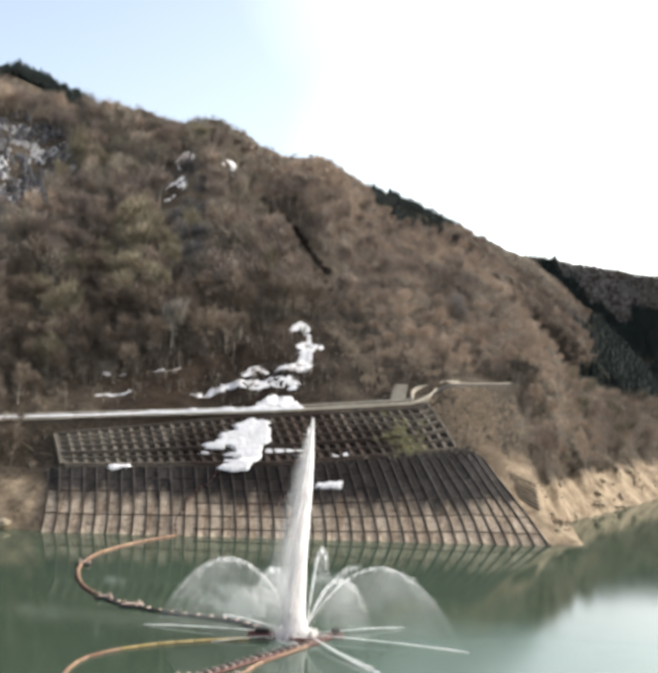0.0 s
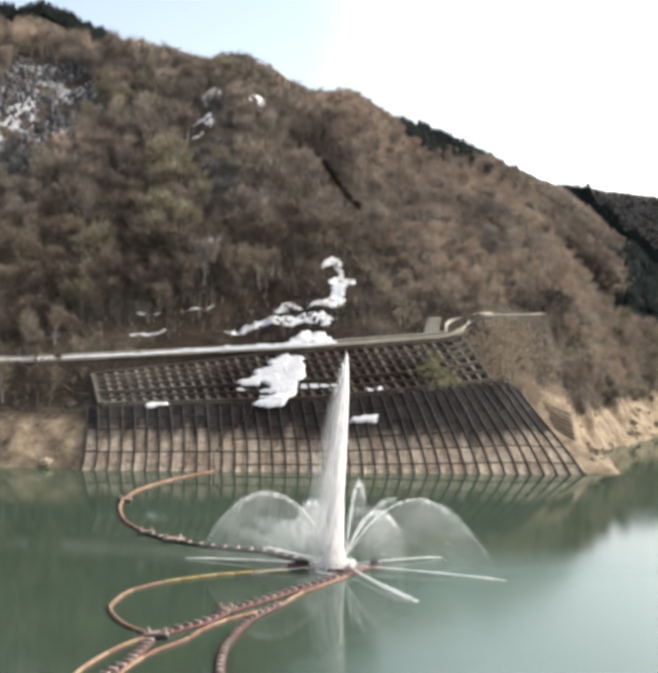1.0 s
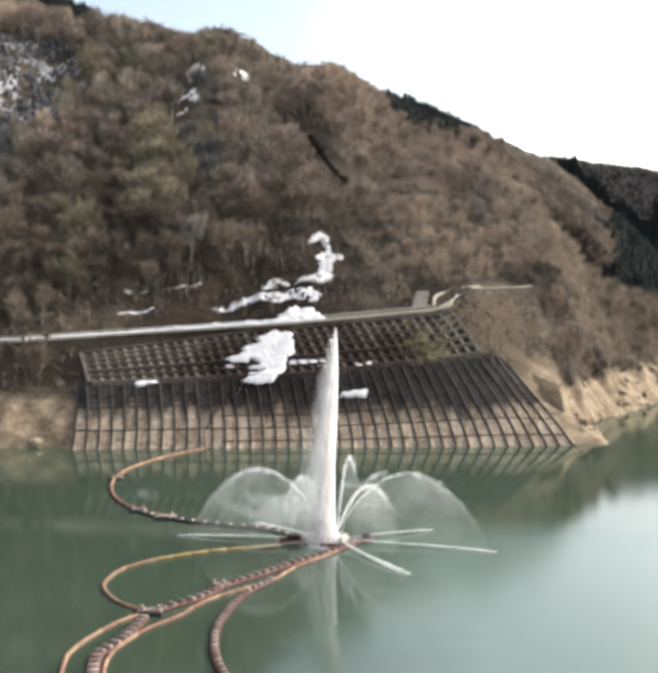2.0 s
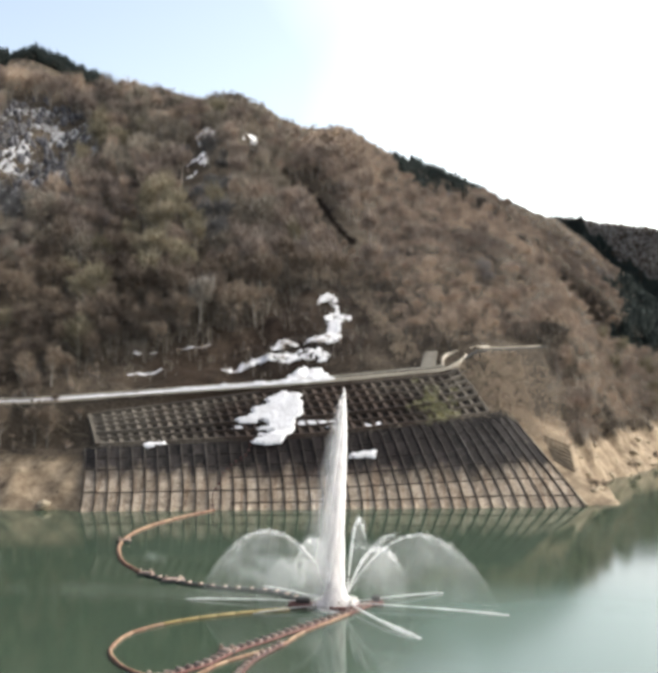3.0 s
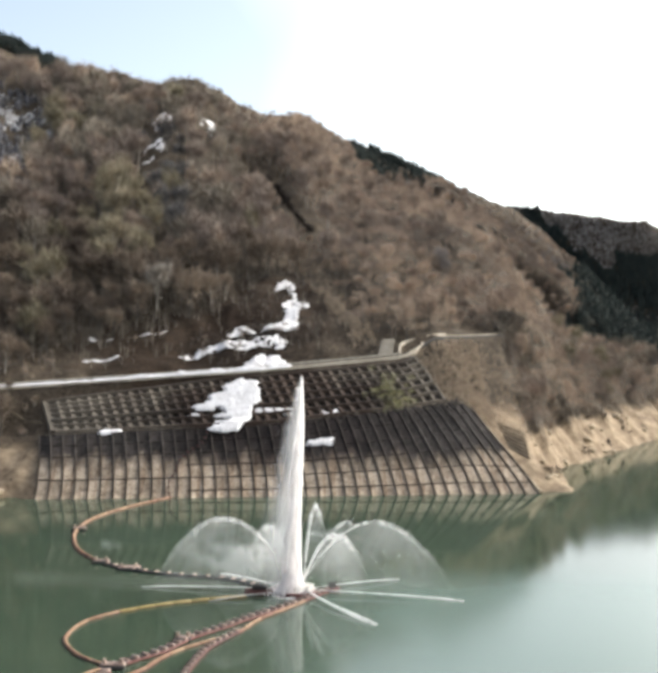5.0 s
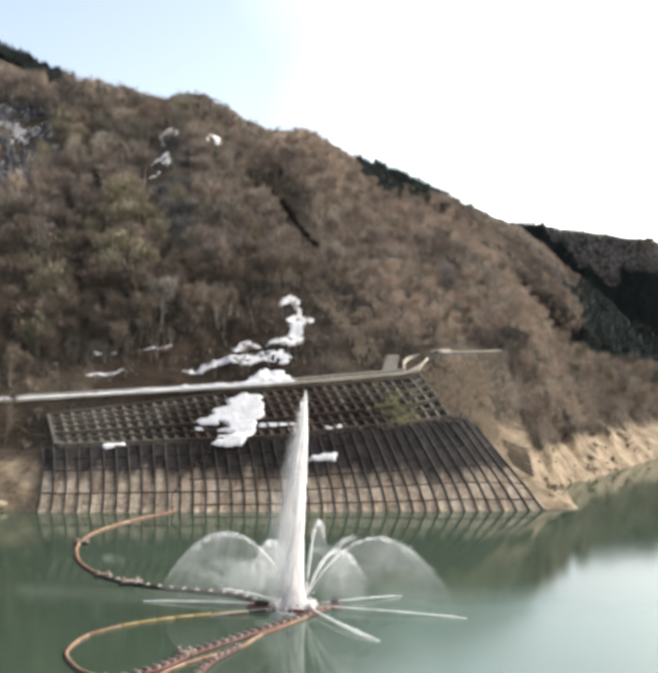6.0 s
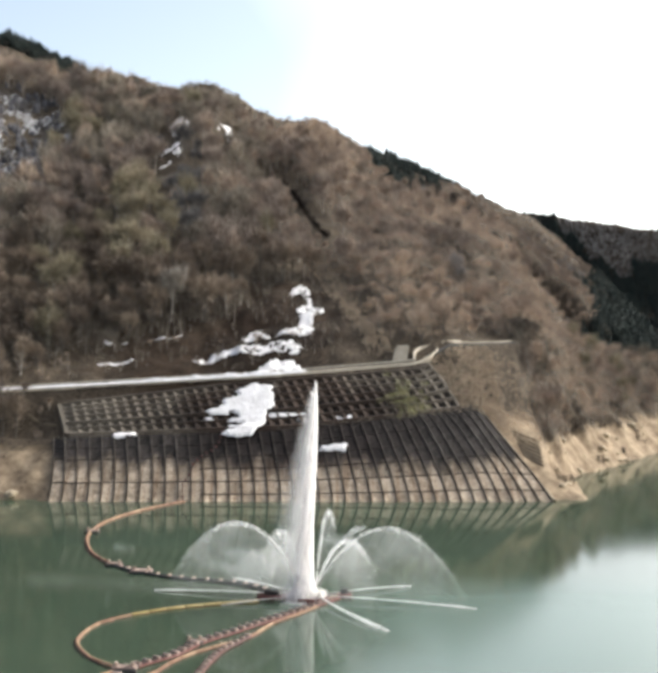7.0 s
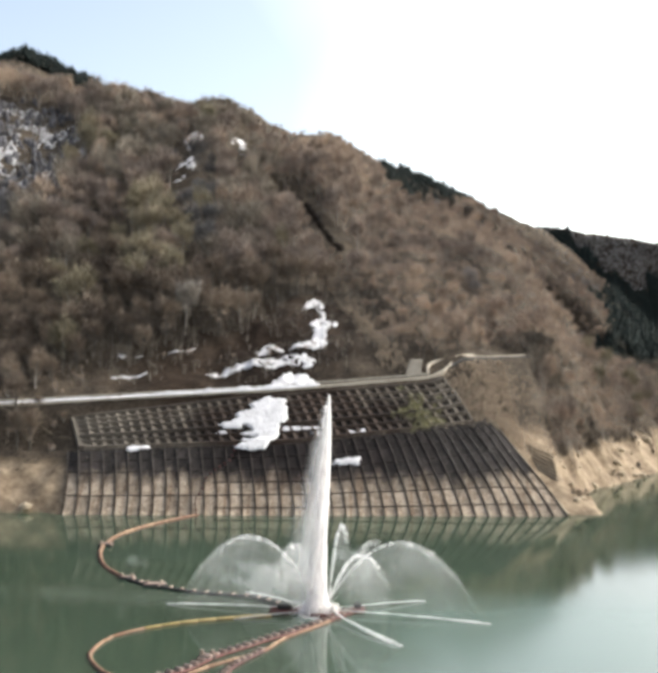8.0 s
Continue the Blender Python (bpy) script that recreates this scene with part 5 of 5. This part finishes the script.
for name, at, size in (("pump_float", (-7.0, 128.0), 1.2), ("pump_float", (1.9, 128.6), 0.6)):
    ob = empty(name, (*at, 0), "dark reddish pump float beside the fountain", "float")
    for s in (-0.6, 0.6):
        v, f = bead(0.36, 3.0 * size)
        under(mesh_object("pontoon", v, f, RED, True), ob).location = (0, s, 0.15)
    bm = bmesh.new()
    bmesh.ops.create_cube(bm, size=1)
    bmesh.ops.scale(bm, vec=(1.5 * size, 0.9, 0.8), verts=bm.verts)
    bmesh.ops.bevel(bm, geom=bm.edges[:], offset=0.15, segments=2, affect="EDGES")
    bmesh.ops.translate(bm, vec=(0, 0, 0.75), verts=bm.verts)
    part("motor_cover", bm, BLACK, ob, "dark brown motor cover")

fountain = empty("fountain_water", (FX, FY, 0), "tall white water jet ringed by lower arcs and drifting spray", "fountain")
frng = np.random.RandomState(5)


def jet_tube(path, radius, sides=9, rag=0.25, phase=0.0):
    """A tube of water round a path, torn into long upright tongues; radius along it."""
    v = []
    for p, r in zip(np.array(path, float), radius):
        for q in range(sides):
            a = 2 * math.pi * q / sides
            w = r * (1 + rag * (float(wave(3.7 * q + phase, p[2] / 3.2)) + 0.5 * float(wave(5.1 * q + phase, p[2] / 0.9))))
            v.append(p + np.array((math.cos(a) * w, math.sin(a) * w, 0)))
    n = len(path)
    f = [(i * sides + q, i * sides + (q + 1) % sides, (i + 1) * sides + (q + 1) % sides, (i + 1) * sides + q) for i in range(n - 1) for q in range(sides)]
    return v, f + [tuple(range(sides))[::-1], tuple(range((n - 1) * sides, n * sides))]


def thinning(ob, values):
    """Gives each point of a sheet of spray its density."""
    ob.data.attributes.new("thinness", "FLOAT", "POINT").data.foreach_set("value", np.array(values, np.float32))
    return ob


def drops(points, sizes, stretch=2.2):
    """Small drops, longer than wide, as four-sided splinters."""
    p, s = np.array(points), np.array(sizes)[:, None]
    c = np.stack([p + s * np.array(o) for o in ((0, 0, stretch), (0.9, 0, -0.4), (-0.5, 0.8, -0.4), (-0.5, -0.8, -0.4))], 1).reshape(-1, 3)
    i = np.arange(len(p)) * 4
    f = np.stack([np.stack([i, i + 1, i + 2], -1), np.stack([i, i + 2, i + 3], -1), np.stack([i, i + 3, i + 1], -1), np.stack([i + 1, i + 3, i + 2], -1)], 1).reshape(-1, 3)
    return c, f


# main column: leans with the wind, tapers to its tip
TALL = 26.6
COLUMN = line(0.0, -1.17, 1.4, 2.4, -0.94, 1.1, 5.0, -0.81, 1.0, 10.2, -0.57, 0.96, 15.5, -0.3, 0.93, 18.1, -0.08, 0.84, 21.7, 0.21, 0.62, 24.9, 0.42, 0.38, 26.2, 0.53, 0.2, 26.6, 0.55, 0.06)
base_x = -1.0


def core(h):
    """Middle and half width of the column at a height."""
    return float(np.interp(h, COLUMN[0], COLUMN[1])), float(np.interp(h, COLUMN[0], COLUMN[2]))


hs = np.linspace(0.1, TALL, 110)
for share, water, rag in ((0.46, JET, 0.1), (0.76, THIN_JET, 0.14)):
    v, f = jet_tube([(core(h)[0] + (1 - share) * core(h)[1] * min(1.0, 0.3 + h / 8), 0, h) for h in hs], [core(h)[1] * share * (1 + 0.9 * math.exp(-h / 3.0)) for h in hs], 18, rag, 10 * share)
    under(mesh_object("column", v, f, water, True), fountain, "dense white water column" if water == JET else "looser spray round the water column")
# the sheet of spray that the wind carries off one side of the column
pts, sz = [], []
for k in range(6000):
    h = TALL * (0.02 + 0.93 * frng.rand() ** 0.75)
    off = -abs(frng.normal(0, 1)) * (0.1 + 2.2 * (1 - h / TALL) ** 0.95) * (0.55 if h < 5 else 1)
    pts.append((core(h)[0] - 0.3 * core(h)[1] + off, frng.normal(0, 0.6), h))
    sz.append(frng.uniform(0.006, 0.017))
v, f = drops(pts, sz, 6.0)
under(mesh_object("drifting_spray", v, f, DROPS), fountain, "fine white spray drifting off the column")
for share, depth in ((0.4, -0.5), (0.75, 0.4), (1.15, -0.1)):
    v, f, thin = [], [], []
    hs = np.linspace(1.0, TALL * 0.97, 40)
    for h in hs:
        w = (0.08 + 2.5 * (1 - h / TALL) ** 0.95) * (0.9 + 0.2 * frng.rand())
        xc, rc = core(h)
        for q in range(6):
            v.append((xc + 0.3 * rc - (1.1 * rc + w * 1.6 * share) * q / 5, depth + 0.5 * math.sin(q * 1.3 + h * 0.4), h))
            thin.append((1 - q / 5) ** 1.1 * min(1.0, 0.45 + h / 12, 0.3 + (TALL - h) / 12))
    f = [(i * 6 + q, i * 6 + q + 1, (i + 1) * 6 + q + 1, (i + 1) * 6 + q) for i in range(39) for q in range(5)]
    under(thinning(mesh_object("spray_sheet", v, f, MIST, True), thin), fountain, "thin sheet of falling spray")
# splash at the foot
pts, sz = [], []
for k in range(4200):
    a, r = frng.rand() * 6.283, abs(frng.normal(0, 1.0))
    pts.append((base_x - 0.2 + r * math.cos(a) * 1.2, r * math.sin(a), max(0.05, 3.6 * math.exp(-r * 0.9) * frng.rand())))
    sz.append(frng.uniform(0.03, 0.08))
for k in range(700):
    pts.append((1.1 + frng.normal(0, 0.35), frng.normal(0, 0.35), abs(frng.normal(0.5, 0.35))))
    sz.append(frng.uniform(0.03, 0.07))
v, f = drops(pts, sz, 2.5)
under(mesh_object("splash", v, f, DROPS), fountain, "white splash round the nozzle")


def between_points(path, at):
    i = min(len(path) - 2, int(at))
    return path[i] + (path[i + 1] - path[i]) * (at - i)


def fall_off(u):
    """How much water is left along an arc, as the wind tears its far end away."""
    return min(1.0, max(0.0, (0.98 - u) / 0.3))


def arc(round_deg, reach, top, thick=0.2, veil=1.0, start=(0.0, 0.0, 1.0), cut=1.0, veil_density=1.0):
    """One thrown jet: a parabola with a veil of drops falling from its far half."""
    a = radians(round_deg)
    d = np.array((math.cos(a), math.sin(a), 0))
    u = np.linspace(0, cut, 36)
    solid = 0.9
    path = [np.array(start) + d * reach * t + np.array((0, 0, 4 * (top - start[2] * 0.5) * t * (1 - t) - start[2] * t)) for t in u]
    radius = [thick * (0.8 + 1.9 * t) * (1 if t < 0.5 else max(0.3, 1 - (t - 0.5) * 0.9)) for t in u]
    v, f = [], []
    side = np.array((-d[1], d[0], 0))
    sides = 6
    for p, r in zip(path, radius):
        for q in range(sides):
            g = 2 * math.pi * q / sides
            w = r * (1 + 0.3 * frng.uniform(-1, 1))
            v.append(p + side * math.cos(g) * w + np.array((0, 0, 1)) * math.sin(g) * w)
    f = [(i * sides + q, i * sides + (q + 1) % sides, (i + 1) * sides + (q + 1) % sides, (i + 1) * sides + q) for i in range(int(len(u) * solid)) for q in range(sides)]
    thin = [1.0 if t < 0.25 else max(0.0, 1 - 1.35 * (t - 0.25)) * (0.8 + 0.3 * float(wave(t * 22, round_deg))) for t in u for q in range(sides)]
    under(thinning(mesh_object("arc", v, f, ARC, True), thin), fountain, "white arc of thrown water")
    pts, sz = [], []
    for k in range(int(2600 * veil)):
        t = 0.12 + 0.88 * cut * frng.rand() ** 0.8
        p = between_points(path, t / cut * 35)
        if frng.rand() > fall_off(t / cut) + 0.1:
            continue
        z = p[2] * (1 - frng.rand() ** 1.6 * (0.25 + 0.55 * min(1, t * 1.5)))
        pts.append((p[0] + side[0] * frng.normal(0, 0.25), p[1] + side[1] * frng.normal(0, 0.25), max(0.03, z) + frng.normal(0, 0.06)))
        sz.append(frng.uniform(0.005, 0.014))
    # past its top the jet breaks into beads
    for k in range(int(420 * min(1.0, thick / 0.13))):
        t = cut * (0.5 + 0.5 * frng.rand() ** 1.3)
        p = between_points(path, t / cut * 35)
        clot = (0.55 + 0.45 * float(wave(t * 40, round_deg))) * (0.25 + 0.75 * fall_off(t / cut))
        pts.append((p[0] + frng.normal(0, 0.12), p[1] + frng.normal(0, 0.12), max(0.03, p[2] + frng.normal(-0.1, 0.16 + 0.2 * t))))
        sz.append(frng.uniform(0.015, 0.05) * clot)
    v, f = drops(pts, sz, 3.0)
    under(mesh_object("falling_drops", v, f, DROPS), fountain, "fine drops falling under the arc")
    v, thin = [], []
    for p, t in zip(path, u):
        for q in range(5):
            rag = 0.75 + 0.5 * float(wave(t * 14 + q, round_deg + 0.4 * q))
            thin.append((1 - 0.75 * q / 4) * min(1.0, 0.25 + 1.6 * t) * (1.0 if q < 4 else 0.0) * veil_density * fall_off(t / cut) * rag)
            v.append((p[0] + side[0] * 0.2 * math.sin(q + 9 * t), p[1] + side[1] * 0.2 * math.sin(q + 9 * t), p[2] * (1 - q / 4 * min(1.0, 0.35 + 1.8 * t)) + 0.02))
    f = [(i * 5 + q, i * 5 + q + 1, (i + 1) * 5 + q + 1, (i + 1) * 5 + q) for i in range(len(u) - 1) for q in range(4)]
    under(thinning(mesh_object("spray_veil", v, f, VEIL, True), thin), fountain, "thin veil of spray under the arc")


arc(-14, 19.0, 9.0, 0.13, 1.2, (0.6, 0, 1.6), 1.0, 0.95)
arc(-48, 13.0, 7.9, 0.18, 1.0, (0.6, 0, 1.6), 0.84, 0.8)
arc(81, 19.0, 9.0, 0.17, 0.5, (0.6, 0.4, 1.6), 1.0, 0.5)
arc(170, 18.0, 9.0, 0.17, 1.2, (-0.8, 0, 1.6), 1.0, 1.15)
arc(116, 15.0, 7.0, 0.16, 0.6, (-0.6, 0.2, 1.6))
arc(158, 11.5, 5.6, 0.02, 0.5, (-0.8, 0, 1.4), 1.0, 0.75)
arc(20, 13.0, 8.2, 0.16, 0.4, (0.6, 0.3, 1.6), 0.55)


foam_v, foam_f = sheet(np.linspace(-3.6, 1.4, 26), np.linspace(-3.4, 1.6, 26), lambda x, y: 0.05 + 0.05 * wave(x * 2, y * 2) + 0.25 * np.exp(-((x + 1.0) ** 2 + y * y)))
foam_thin = np.clip(1.25 - np.hypot((foam_v[:, 0] + 1.1) / 2.3, (foam_v[:, 1] + 0.8) / 2.4) + 0.25 * wave(foam_v[:, 0], foam_v[:, 1]), 0, 1)
under(thinning(mesh_object("foam", foam_v, foam_f, MIST, True), foam_thin), fountain, "white foam spreading round the foot of the jet")


def flat_jet(a, b, wide, bow=0.0, label="flat white jet skimming the water"):
    """A low jet that skims the water from a to b, widening to a feathered end."""
    a, b = np.array((*a, 0.5)) - (FX, FY, 0), np.array((*b, 0.06)) - (FX, FY, 0)
    u = np.linspace(0, 1, 22)
    path = [a + (b - a) * t + np.array((bow * 4 * t * (1 - t), 0, 0.5 * t * (1 - t))) for t in u]
    v, f = sweep(path, [(-1, 0), (-0.5, 0.5), (0.5, 0.5), (1, 0)])
    c = np.array(path)
    w = np.repeat([1.35 * wide * (0.35 + 0.65 * t) * (1 if t < 0.93 else 0.6) * (1 + 0.2 * frng.uniform(-1, 1)) for t in u], 4)[:, None]
    v = np.repeat(c, 4, 0) + (np.array(v) - np.repeat(c, 4, 0)) * w
    under(mesh_object("flat_jet", v, f, FOAM, True), fountain, label)


flat_jet((-1.0, 127.4), (17.3, 122.7), 0.26)
flat_jet((-1.0, 128.0), (10.5, 133.9), 0.26)
flat_jet((-1.0, 126.6), (6.4, 113.4), 0.34, -0.7)
flat_jet((-4.0, 128.0), (-22.0, 131.8), 0.24)
flat_jet((-4.0, 126.6), (-12.8, 124.3), 0.2)
flat_jet((-4.0, 129.0), (-12.8, 138.5), 0.24)
